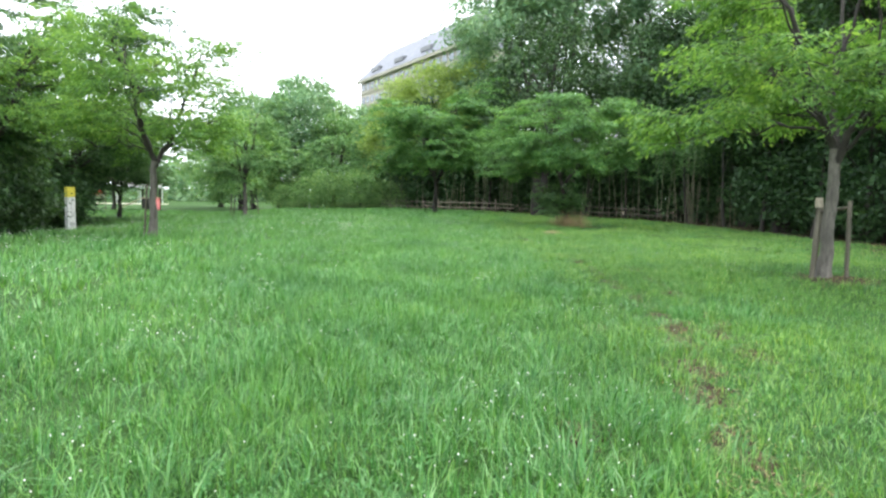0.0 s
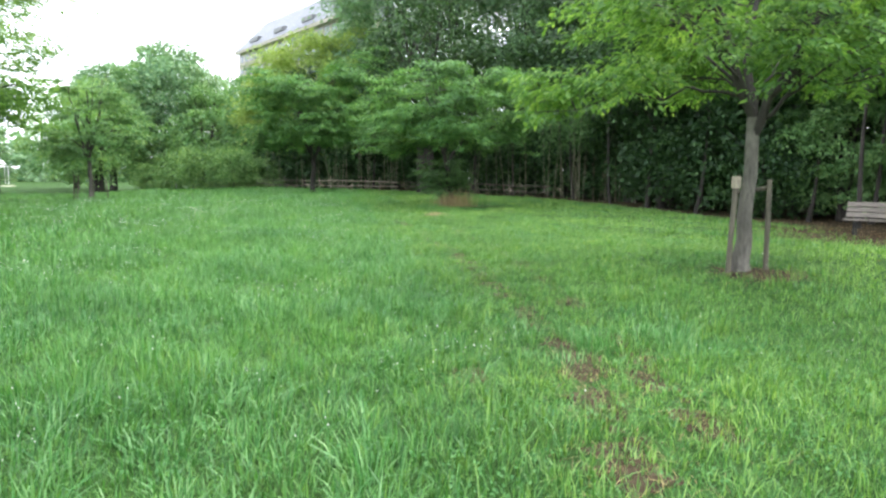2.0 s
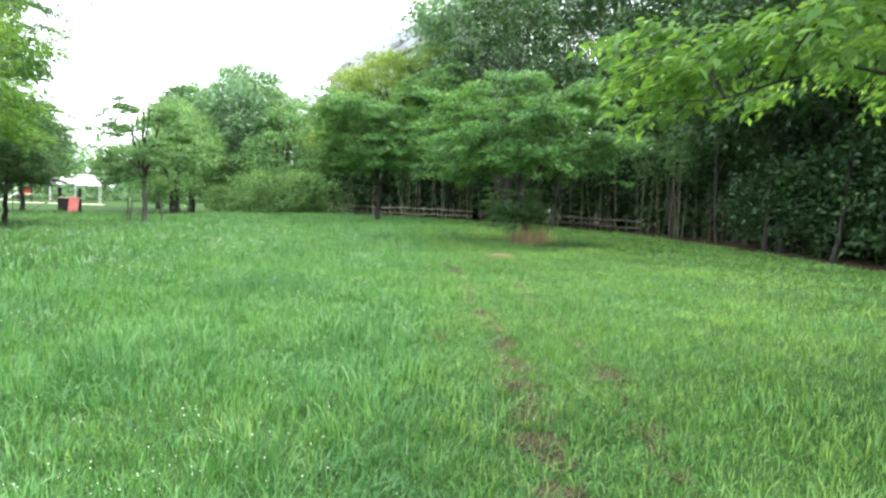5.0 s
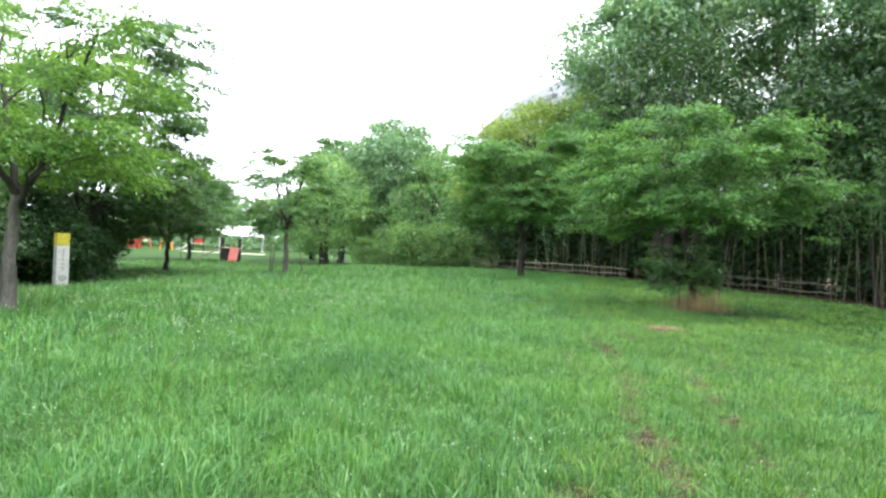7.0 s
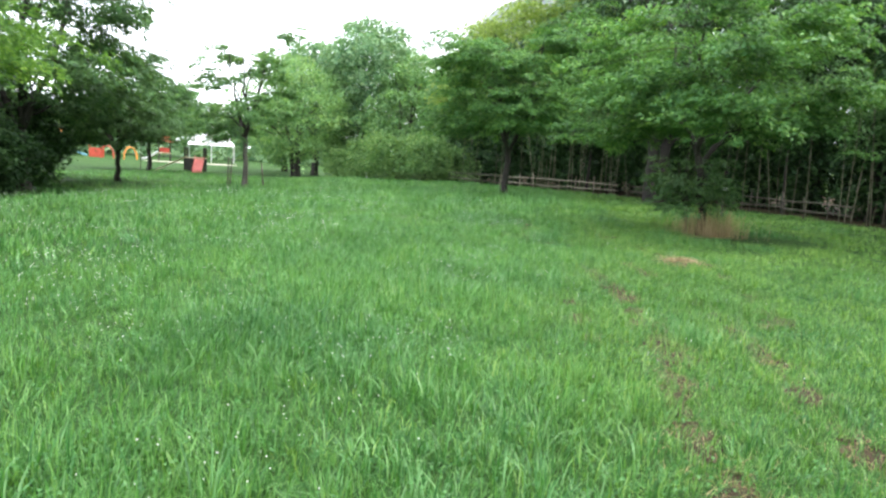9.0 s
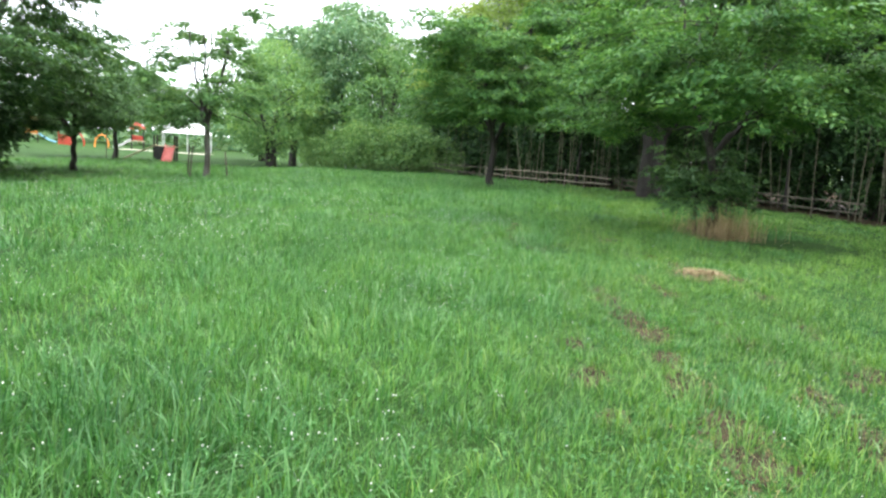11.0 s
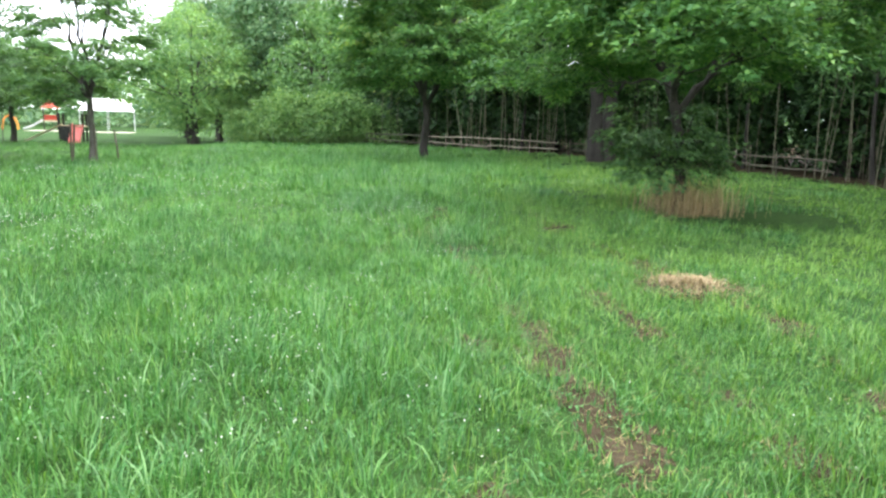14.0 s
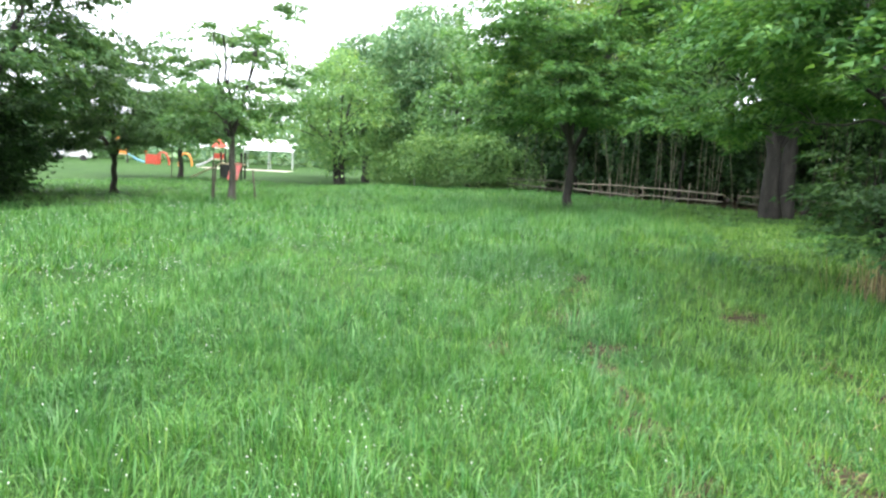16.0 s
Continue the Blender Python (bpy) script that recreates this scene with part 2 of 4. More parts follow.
def bezier(a, b, c, n):
    t = np.linspace(0, 1, n)[:, None]
    a, b, c = (np.array(q, dtype=float) for q in (a, b, c))
    return (1 - t) ** 2 * a + 2 * t * (1 - t) * b + t ** 2 * c


def unit(v):
    return v / (np.linalg.norm(v, axis=-1, keepdims=True) + 1e-9)


def leaf_mesh(rng, p, axis, up, length, width, tri=False):
    """Leaves at p along axis: folded, of four corners, or plain three-cornered ones for far crowns."""
    n = len(p)
    nor = unit(rng.normal(size=(n, 3)) * (1 - up) + np.array([0, 0, up]))
    side = unit(np.cross(axis, nor))
    nor = np.cross(side, axis)
    L = (length * rng.uniform(0.65, 1.25, n))[:, None]
    W = L * width / length
    i = np.arange(n)[:, None]
    if tri:
        v = np.stack([p + side * W * 0.5, p - side * W * 0.5, p + axis * L], axis=1)
        return v.reshape(-1, 3), i * 3 + (0, 1, 2)
    v = np.stack([p, p + axis * L * 0.45 + side * W * 0.5 + nor * W * 0.16, p + axis * L - nor * W * 0.2, p + axis * L * 0.45 - side * W * 0.5 + nor * W * 0.16], axis=1)
    return v.reshape(-1, 3), np.concatenate([i * 4 + (0, 1, 2), i * 4 + (0, 2, 3)], axis=1).reshape(-1, 3)


def leaves(rng, centres, sizes, per, length, width, flat, droop, up=0.7, tri=False):
    """Leaves strewn in clumps round the given centres."""
    n = len(centres) * per
    c, s = np.repeat(centres, per, axis=0), np.repeat(sizes, per)[:, None]
    d = rng.normal(size=(n, 3)) * (0.5, 0.5, 0.5 * flat)
    p = c + d * s
    out = d * (1, 1, 0)
    p[:, 2] -= (out ** 2).sum(axis=1) * s[:, 0] * 0.35 * droop
    axis = unit(unit(out) * 0.8 + rng.normal(size=(n, 3)) * 0.5 + np.array([0, 0, -droop * 0.7]))
    return leaf_mesh(rng, p, axis, up, length, width, tri)


def fronds(rng, base, way, reach, per, length, width, droop, up=0.75, tri=False):
    """Flat sprays: leaves to both sides of a twig that runs out along way and bends down towards its tip."""
    n = len(base) * per
    b, w, r = np.repeat(base, per, axis=0), np.repeat(unit(way), per, axis=0), np.repeat(reach, per)[:, None]
    s = rng.uniform(0.05, 1.0, n)[:, None]
    lat = unit(np.cross(w, (0, 0, 1.0))) * rng.choice((-1, 1), n)[:, None]
    p = b + w * r * s + lat * r * rng.uniform(0, 0.42, n)[:, None] * (1.15 - s) + rng.normal(size=(n, 3)) * (0.03, 0.03, 0.05) * r
    p[:, 2] -= (s ** 2)[:, 0] * r[:, 0] * 0.38 * droop
    axis = unit(w * 0.7 + lat * 0.6 + rng.normal(size=(n, 3)) * 0.28 + np.array([0, 0, -0.6 * droop]))
    return leaf_mesh(rng, p, axis, up, length, width, tri)


# ---- ground ----
EDGE = [(-40, 75), (-22, 66), (-12, 61), (-5, 57), (1, 53), (6, 48.5), (9.7, 43.2), (11.3, 37.6), (12.2, 32), (12.7, 26.5), (13.8, 21), (13.8, 17), (15, 12), (18, 4), (21, -12), (24, -40)]
TRACK = [(1.6, 2.6), (1.7, 3.8), (1.9, 4.8), (2.1, 5.4), (2.3, 6.3), (2.47, 7.1), (2.5, 8.4), (2.55, 10.2), (2.58, 12.0), (2.62, 14.3), (2.5, 15.6), (2.62, 17.6), (2.68, 18.5), (2.58, 20.0), (2.3, 21.2), (2.2, 22.0), (1.9, 23.3), (1.3, 25.5), (1.1, 28.6)]
TRACK_2 = [(2.72, 5.7), (2.85, 6.4), (3.1, 9.0), (3.36, 11.7), (3.4, 13.5), (3.43, 15.6), (3.5, 18.0), (3.43, 20.0), (3.1, 22.0), (2.85, 23.1)]
TRACK_3 = [(4.15, 19.0), (4.2, 20.5), (4.25, 22.3), (3.65, 24.5), (2.95, 27.0), (2.5, 29.5)]
# bare patches: place and half width
LEFT_PATCHES = [(1.66, 3.7, 0.13), (1.88, 4.72, 0.14), (2.08, 5.33, 0.15), (2.24, 6.1, 0.12), (2.47, 6.85, 0.13), (2.47, 7.25, 0.13), (2.48, 8.4, 0.1), (2.52, 9.45, 0.11), (2.54, 10.2, 0.13), (2.56, 11.4, 0.13), (2.64, 12.1, 0.14), (2.68, 13.05, 0.1),
                (2.61, 13.95, 0.13), (2.6, 14.65, 0.15), (2.48, 15.6, 0.11), (2.72, 17.4, 0.12), (2.69, 17.8, 0.16), (2.67, 18.5, 0.14), (2.63, 19.36, 0.1), (2.6, 20.0, 0.14), (2.48, 20.5, 0.13), (2.31, 21.16, 0.15), (2.26, 21.75, 0.11), (2.12, 22.5, 0.13), (1.9, 23.2, 0.09)]
RIGHT_PATCHES = [(2.72, 5.7, 0.13), (2.75, 6.5, 0.11), (3.1, 8.97, 0.13), (3.36, 11.7, 0.17), (3.43, 15.6, 0.13), (3.46, 16.7, 0.14), (3.5, 17.7, 0.15), (3.51, 18.0, 0.1), (3.48, 18.5, 0.13), (3.43, 20.05, 0.13), (3.1, 22.03, 0.11), (2.93, 22.68, 0.12), (2.84, 23.12, 0.15), (4.14, 19.45, 0.16), (4.14, 19.8, 0.12), (4.28, 22.3, 0.17), (3.64, 24.45, 0.2)]
STRAY_PATCHES = [(0.85, 3.81, 0.12), (1.56, 6.76, 0.11), (1.97, 13.3, 0.11), (1.96, 18.6, 0.12), (1.89, 19.5, 0.1), (2.05, 17.9, 0.09), (1.78, 21.45, 0.12), (0.65, 24.65, 0.12), (1.05, 26.05, 0.13), (2.07, 25.85, 0.12), (2.96, 26.98, 0.2), (1.11, 28.64, 0.14), (0.28, 28.1, 0.12), (3.91, 19.1, 0.07)]
HEAP = (3.87, 23.46)


def line_offset(x, y, line):
    """Signed distance from a polyline (positive to the right of its run) for arrays of points."""
    best, sign = np.full(x.shape, 1e9), np.zeros(x.shape)
    for (ax, ay), (bx, by) in zip(line[:-1], line[1:]):
        dx, dy = bx - ax, by - ay
        t = np.clip(((x - ax) * dx + (y - ay) * dy) / (dx * dx + dy * dy), 0, 1)
        d = np.hypot(x - ax - t * dx, y - ay - t * dy)
        s = np.sign((x - ax) * dy - (y - ay) * dx)
        near = d < best
        best, sign = np.where(near, d, best), np.where(near, s, sign)
    return best * sign


def waves(x, y, k, seed):
    """Smooth, uneven waves between -1 and 1 at a scale of about k metres."""
    g = np.random.default_rng(seed)
    out = np.zeros(np.shape(x))
    for _ in range(7):
        a, f, ph = g.uniform(0, 6.28), g.uniform(0.6, 1.7) * 6.28 / k, g.uniform(0, 6.28)
        out += np.sin((x * np.cos(a) + y * np.sin(a)) * f + ph)
    return out / 4.2


def ground_z(x, y):
    near = np.exp(-(np.hypot(x, y - 20) / 60) ** 2)
    u = np.clip((-x - 11) / 9, 0, 1)
    hollow = -0.52 * u * u * (3 - 2 * u) - 0.25 * np.exp(-((x + 18) / 6) ** 2 - ((y - 32) / 10) ** 2)
    knoll = np.exp(-((x - 2) / 9) ** 2 - ((y - 42) / 11) ** 2)
    rise = 0.24 * knoll
    s, e = np.clip((y - 1) / 11, 0, 1), np.clip((x + 11) / 7, 0, 1)
    swell = 0.18 * s * s * (3 - 2 * s) * e * e * (3 - 2 * e) * (1 - knoll) * np.exp(-(np.maximum(x - 9, 0) / 5) ** 2)
    return swell + (0.03 * waves(x, y, 9, 1) + 0.018 * waves(x, y, 2.3, 2)) * near + hollow + rise + 0.24 * np.exp(-((x - 7.2) / 3.2) ** 2 - ((y - 11) / 3.6) ** 2) + 0.07 * np.exp(-((y - 4) / 6) ** 2)


def gz(x, y):
    return float(ground_z(np.array([float(x)]), np.array([float(y)]))[0])


def forest_side(x, y):
    """Metres inside the wood's edge (positive among the trees)."""
    return -line_offset(np.asarray(x), np.asarray(y), EDGE)


def build_ground():
    def steps(lo, hi, fine, far):
        core = np.arange(lo, hi + fine / 2, fine)
        out = np.geomspace(1, far, 22)
        return np.concatenate([lo - out[::-1], core, hi + out])
    xs, ys = steps(-36, 36, 0.5, 3000), steps(-15, 70, 0.5, 3000)
    X, Y = np.meshgrid(xs, ys)
    v = np.stack([X, Y, ground_z(X, Y)], axis=-1).reshape(-1, 3)
    h, w = X.shape
    i, j = np.meshgrid(np.arange(h - 1), np.arange(w - 1), indexing="ij")
    a = i * w + j
    f = np.stack([a, a + 1, a + w + 1, a + w], axis=-1).reshape(-1, 4)
    ob = np_mesh("ground", v, f, ground_material(), smooth=True)
    inside = np.clip((forest_side(v[:, 0], v[:, 1]) - 2.0) / 2.5 * 0.5 + 0.5, 0, 1) * np.clip((v[:, 0] + 16) / 6, 0, 1)
    bare = np.clip(1.35 - np.hypot(v[:, 0] - 14.8, (v[:, 1] - 17)) / 4.0, 0, 1)
    left = np.clip(1.3 - np.hypot((v[:, 0] + 13) / 1.2, (v[:, 1] - 17) / 3.2) / 3.2, 0, 1)
    far_ring = np.hypot(v[:, 0], v[:, 1] - 20) < 90
    attr = ob.data.attributes.new("litter", 'FLOAT', 'POINT')
    attr.data.foreach_set("value", (np.maximum(np.maximum(inside, bare), left) * far_ring).astype(np.float32))
    return tagged(ob, "green meadow ground with brown soil under the trees", "ground", kind="structure")


build_ground()


# ---- trees ----
def branchy(name, label, x, y, seed, height, radius, fork, trunk_r, limbs, mat, bark="bark", per=70, sprays=5, low=None, lean=(0, 0),
            length=0.09, width=0.045, droop=0.6, spray=0.6, off=(0, 0), up=0.7, subs=5, z=0.0, group="", category="tree", tri=True, tier=0.6):
    """A tree with a flared trunk, bent limbs that fork, and a crown of leaves in tiers on the twigs."""
    g = np.random.default_rng(seed)
    root = tagged(new(name), label, category, group)
    low = fork if low is None else low
    top = np.array([lean[0], lean[1], fork])
    pts = bezier((0, 0, -0.15), (lean[0] * 0.2, lean[1] * 0.2, fork * 0.5), top, 9)
    pts[1:-1, :2] += g.normal(size=(7, 2)) * trunk_r * 0.18
    rad = trunk_r * (1 + 0.7 * np.exp(-np.linspace(0, 1, 9) * 9)) * np.linspace(1, 0.78, 9)
    tubes("trunk", [(pts, rad)], M[bark], root, 12)
    base, way, thin = [], [], []
    mains = []
    turn = g.uniform(0, 6.28)
    for i in range(3):
        az = turn + i * 2.1 + g.uniform(-0.3, 0.3)
        rr, zt = radius * g.uniform(0.35, 0.6), fork + (height - fork) * g.uniform(0.55, 0.85)
        end = np.array([off[0] + rr * math.cos(az), off[1] + rr * math.sin(az), zt])
        a = pts[-1 - (i == 2)]
        curve = bezier(a, a + (end - a) * (0.45, 0.45, 0.3), end, 10)
        curve[2:] += g.normal(size=(8, 3)) * 0.022 * radius
        # Limbs inside the crown take the bark with shade in its colour.
        tubes("main_limb", [(curve, trunk_r * np.linspace(0.66, 0.2, 10))], M["shade_dark_bark"], root, 8)
        mains.append(curve)
    for i in range(limbs):
        az = i * 2 * math.pi / limbs + g.uniform(-0.45, 0.45)
        floor_z = low + g.uniform(-0.1, 0.22 * (height - low))
        rise = (i * 0.618 + 0.31) % 1.0
        zt = low + (height - low) * (0.1 + 0.82 * rise)
        rr = radius * math.sqrt(max(0.1, 1 - ((zt - low) / (height - low) * 0.95) ** 2)) * g.uniform(0.62, 1.0)
        end = np.array([off[0] + rr * math.cos(az), off[1] + rr * math.sin(az), zt])
        main = min(mains, key=lambda m: float(np.hypot(m[-1, 0] - end[0], m[-1, 1] - end[1])))
        a = main[int(np.clip((zt - fork) / (height - fork) * 9 - 1.5, 1, 8))]
        mid = a + (end - a) * (0.3, 0.3, 0.55) + np.array([0, 0, 0.05 * height])
        curve = bezier(a, mid, end, 9)
        curve[1:] += g.normal(size=(8, 3)) * 0.05 * radius * 0.4
        r0 = trunk_r * g.uniform(0.2, 0.32)
        tubes("limb", [(curve, np.linspace(r0, r0 * 0.12, 9))], M["shade_dark_bark"], root, 6)
        for k in range(subs):
            q = g.uniform(0.3, 1.0)
            s = curve[int(q * 8)]
            a2 = az + g.choice((-1, 1)) * g.uniform(0.1, 1.4)
            reach = radius * g.uniform(0.2, 0.6)
            e = s + np.array([math.cos(a2) * reach, math.sin(a2) * reach, g.uniform(-0.3, 0.45) * reach])
            far = np.hypot(e[0] - off[0], e[1] - off[1]) / (radius * g.uniform(0.72, 1.08))
            e[:2] = e[:2] if far < 1 else np.array(off) + (e[:2] - off) / far
            e[2] = min(max(e[2], floor_z + g.uniform(-0.1, 0.5)), height)
            step = low + tier * (0.25 * (i % 3) + round((e[2] - low) / tier))
            e[2] += 0.75 * (step - e[2])
            b2 = bezier(s, (s + e) / 2 + np.array([0, 0, 0.15 * reach]), e, 6)
            thin.append((b2, np.linspace(r0 * 0.45, 0.006, 6)))
            for w in np.linspace(0.3, 1.0, sprays):
                a3 = a2 + g.normal() * (0.75 if w < 0.95 else 0.2)
                base.append(b2[int(w * 5)] + g.normal(size=3) * (0.1, 0.1, 0.12) * spray)
                way.append((math.cos(a3), math.sin(a3), g.uniform(-0.12, 0.28)))
    tagged(tubes("branchwork", thin, M["shade_dark_bark"], root, 4), kind="stuff")
    v, f = fronds(g, np.array(base), np.array(way), g.uniform(0.7, 1.5, len(base)) * spray, per, length, width, droop, up, tri)
    tagged(np_mesh("crown", v, f, M[mat], root), kind="stuff")
    root.matrix_basis = pose(x, y, gz(x, y) + z)
    return root


def clumped(name, label, seed, height, radius, clear, trunk_r, stems, mat, clumps=120, per=45, length=0.26, width=0.13, flat=0.7, droop=0.5, clump=1.1, bark="shade_dark_bark", up=0.45, group="", category="tree", gap=False, tri=True):
    """A large tree of one or more stems whose crown is a heap of leaf clumps with gaps between them."""
    g = np.random.default_rng(seed)
    root = tagged(new(name), label, category, group)
    heads = []
    for k in range(stems):
        az = k * 2.4 + g.uniform(0, 1)
        tip = np.array([math.cos(az) * radius * 0.35 * (stems > 1), math.sin(az) * radius * 0.35 * (stems > 1), height * g.uniform(0.82, 0.95)])
        base = np.array([math.cos(az), math.sin(az), 0]) * trunk_r * 0.9 * (stems > 1) + (0, 0, -0.2)
        c = bezier(base, (tip + base) / 2 * (0.5, 0.5, 1) , tip, 10)
        c[1:, :2] += np.cumsum(g.normal(size=(9, 2)) * 0.06, axis=0)
        rad = trunk_r * np.linspace(1, 0.15, 10) * (1 + 0.5 * np.exp(-np.arange(10) * 1.5))
        tubes("trunk", [(c, rad)], M[bark], root, 9)
        heads.append(c)
    cl = []
    while len(cl) < clumps:
        d = g.normal(size=3)
        d /= np.linalg.norm(d)
        d = d * g.uniform(0.35, 1.0) ** 0.45
        zc = (height + clear) / 2
        fz = (d[2] + 1) / 2
        if gap and 0.12 < fz < 0.5 and abs(d[0]) < 0.5:
            continue
        lump = 1 + 0.18 * math.sin(3 * math.atan2(d[1], d[0]) + seed) + 0.12 * math.sin(5 * d[2] + seed * 2)
        cl.append((d[0] * radius * lump, d[1] * radius * lump, zc + d[2] * (height - clear) / 2))
    cl = np.array(cl)
    br = []
    for q in cl[:: 4]:
        stem = heads[g.integers(stems)]
        k = int(np.clip((q[2] - 0.12 * height) / height * 9, 2, 8))
        br.append((bezier(stem[k], (stem[k] + q) / 2 + (0, 0, 0.4), q, 5), np.linspace(trunk_r * 0.22, 0.012, 5)))
    tagged(tubes("branchwork", br, M[bark], root, 4), kind="stuff")
    v, f = leaves(g, cl, g.uniform(0.6, 1.3, len(cl)) * clump, per, length, width, flat, droop, up, tri)
    tagged(np_mesh("crown", v, f, M[mat], root), kind="stuff")
    return root


def put(thing, x, y, turn=0, s=1.0):
    thing.matrix_basis = pose(x, y, gz(x, y), 0, 0, turn) @ Matrix.Scale(s, 4)
    return thing


def again(thing, x, y, turn=0, s=1.0):
    return copy_thing(thing, pose(x, y, gz(x, y), 0, 0, turn) @ Matrix.Scale(s, 4))


def stake(h, r=0.035, lean=(0.0, 0.0), mat="stake", name="stake", label=""):
    pts = np.array([(0, 0, -0.15), (lean[0] * 0.4, lean[1] * 0.4, h * 0.4), (lean[0], lean[1], h)])
    v, q = tube(pts, [r * 1.05, r, r * 0.95], 9)
    bm = bmesh.new()
    vs = [bm.verts.new(c) for c in v]
    for k in q:
        bm.faces.new([vs[i] for i in k])
    bm.faces.new(vs[-9:])
    return bm


def tree_stakes(x, y, posts, bars=(), label="weathered wooden stakes tied round a young tree"):
    """Stakes set round a young tree, with a cross bar."""
    root = tagged(new("tree_support"), label, "tree support")
    for dx, dy, h, lx, ly in posts:
        o = part("stake", stake(h, 0.033, (lx, ly)), M["stake"], root, smooth=True)
        o.location = (dx, dy, 0)
    for (a, b) in bars:
        a, b = Vector(a), Vector(b)
        tubes("cross_bar", [(np.array([a, (a + b) / 2, b]), [0.03, 0.03, 0.03])], M["stake"], root, 8)
    root.location = (x, y, gz(x, y))
    return root


# meadow trees
branchy("tree", "tiered broadleaf tree with a forked grey trunk and low spreading leaves", 5.8, 10.12, 11, 6.2, 2.6, 1.95, 0.098, 13, "airy", per=50, sprays=6, low=1.45, tri=False, tier=0.5,
        lean=(0.05, 0.0), length=0.105, width=0.046, droop=0.75, spray=0.62, subs=7)
support = tree_stakes(5.8, 10.12, [(-0.24, -0.1, 1.12, 0.06, 0.03), (0.32, -0.05, 1.18, -0.02, 0.0), (0.05, 0.36, 1.12, 0, -0.1)], [((0.05, 0.26, 1.0), (0.32, -0.05, 1.08))])
part("cap_box", box(0.085, 0.085, 0.15, pose(-0.18, -0.08, 1.14)), M["pale_wood"], support, "pale wooden cap box")
young = branchy("tree", "young broadleaf tree with upward forked limbs and airy leaves", -8.77, 20.1, 12, 6.6, 3.1, 2.3, 0.12, 13, "airy", per=60, sprays=6, low=2.1, length=0.11, width=0.05, tri=False,
        lean=(0.1, 0), spray=0.75, subs=7, droop=0.6)
tree_stakes(-8.77, 20.1, [(-0.3, 0.1, 1.6, 0.12, 0)], label="weathered wooden stake beside a young tree")
again(young, -14.6, 21.4, 140, 1.25)
branchy("tree", "slender sapling with sparse leaves held by stakes", -11.7, 39.3, 13, 7.6, 2.6, 2.2, 0.12, 10, "sapling", per=70, sprays=5, low=0.9, length=0.15, width=0.08, spray=0.8, subs=5)
tree_stakes(-11.7, 39.3, [(-0.85, 0.1, 1.3, 0.05, 0), (-0.6, -0.2, 1.25, 0.12, 0), (0.75, 0.3, 1.1, -0.12, 0), (0.15, -0.1, 1.3, 0.0, 0)], label="leaning wooden stakes round a sapling")
branchy("tree", "spreading broadleaf tree with tiered dark branches", -0.55, 42.3, 14, 8.3, 3.9, 2.1, 0.15, 15, "cherry", "shade_dark_bark", per=105, sprays=6, low=2.0, length=0.14, width=0.08, spray=1.05, subs=8, tier=0.75)
branchy("tree", "leaning broadleaf tree with low tiers and dry grass at its foot", 5.45, 29.6, 15, 6.4, 3.4, 2.0, 0.105, 14, "cherry", "shade_dark_bark", per=110, sprays=6, low=1.7, length=0.115, width=0.062,
        lean=(-0.3, 0), spray=0.9, subs=8, off=(-0.1, 0))
branchy("tree", "young tree with a twin dark trunk by the playground", -29.4, 59.6, 16, 7.4, 4.0, 2.6, 0.17, 10, "sapling", "shade_dark_bark", per=80, low=1.8, length=0.24, width=0.14, spray=1.4, subs=6)
tree_stakes(-29.4, 59.6, [(-0.75, 0.0, 2.6, 0.1, 0)], label="dark stake beside a young playground tree")
put(clumped("tree", "round light-green tree with several dark stems", 17, 9.6, 4.7, 1.4, 0.2, 3, "pale", 115, 130, 0.25, 0.15, 0.6, 0.6, 1.15, up=0.6), -19.2, 64.0)

branchy("evergreen_sapling", "low evergreen sapling with drooping tiers beneath a tree", 5.0, 29.5, 18, 2.2, 1.05, 0.7, 0.04, 9, "dark", "shade_dark_bark", per=36, low=0.6, length=0.1, width=0.05, spray=0.5, subs=5, category="sapling")

# big trees and evergreen shrubs along the left
left_big = branchy("broadleaf_tree", "large spreading tree with layered drooping boughs", -20.6, 37.0, 21, 13.4, 6.0, 2.6, 0.24, 18, "dark", "shade_dark_bark", per=85, sprays=6, low=1.7, length=0.19, width=0.11, spray=1.3, subs=8, droop=0.8, tier=0.9)
again(left_big, -17.5, 22.6, 190, 0.72)
again(left_big, -21.8, 45.0, 120, 0.6)
# Shrubs in these darkened leaves fill the shaded interior under the left trees.
shrub = put(clumped("evergreen_shrub", "dense dark evergreen shrub, leaves darkened for the shade under the trees", 23, 3.4, 1.8, 0.0, 0.07, 3, "shaded_leaf", 90, 85, 0.18, 0.105, 0.7, 0.4, 0.6, category="shrub"), -20.0, 34.2)
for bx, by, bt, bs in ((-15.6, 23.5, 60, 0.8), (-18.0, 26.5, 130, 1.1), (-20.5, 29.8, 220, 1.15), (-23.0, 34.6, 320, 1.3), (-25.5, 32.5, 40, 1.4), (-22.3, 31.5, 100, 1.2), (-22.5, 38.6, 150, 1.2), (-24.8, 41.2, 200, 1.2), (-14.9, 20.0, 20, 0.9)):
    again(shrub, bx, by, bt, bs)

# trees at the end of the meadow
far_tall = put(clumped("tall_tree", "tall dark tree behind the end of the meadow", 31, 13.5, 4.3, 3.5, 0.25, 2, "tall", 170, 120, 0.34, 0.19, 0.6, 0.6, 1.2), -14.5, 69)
again(far_tall, -20.5, 72, 100, 0.9)
again(far_tall, -8.0, 76, 200, 0.85)
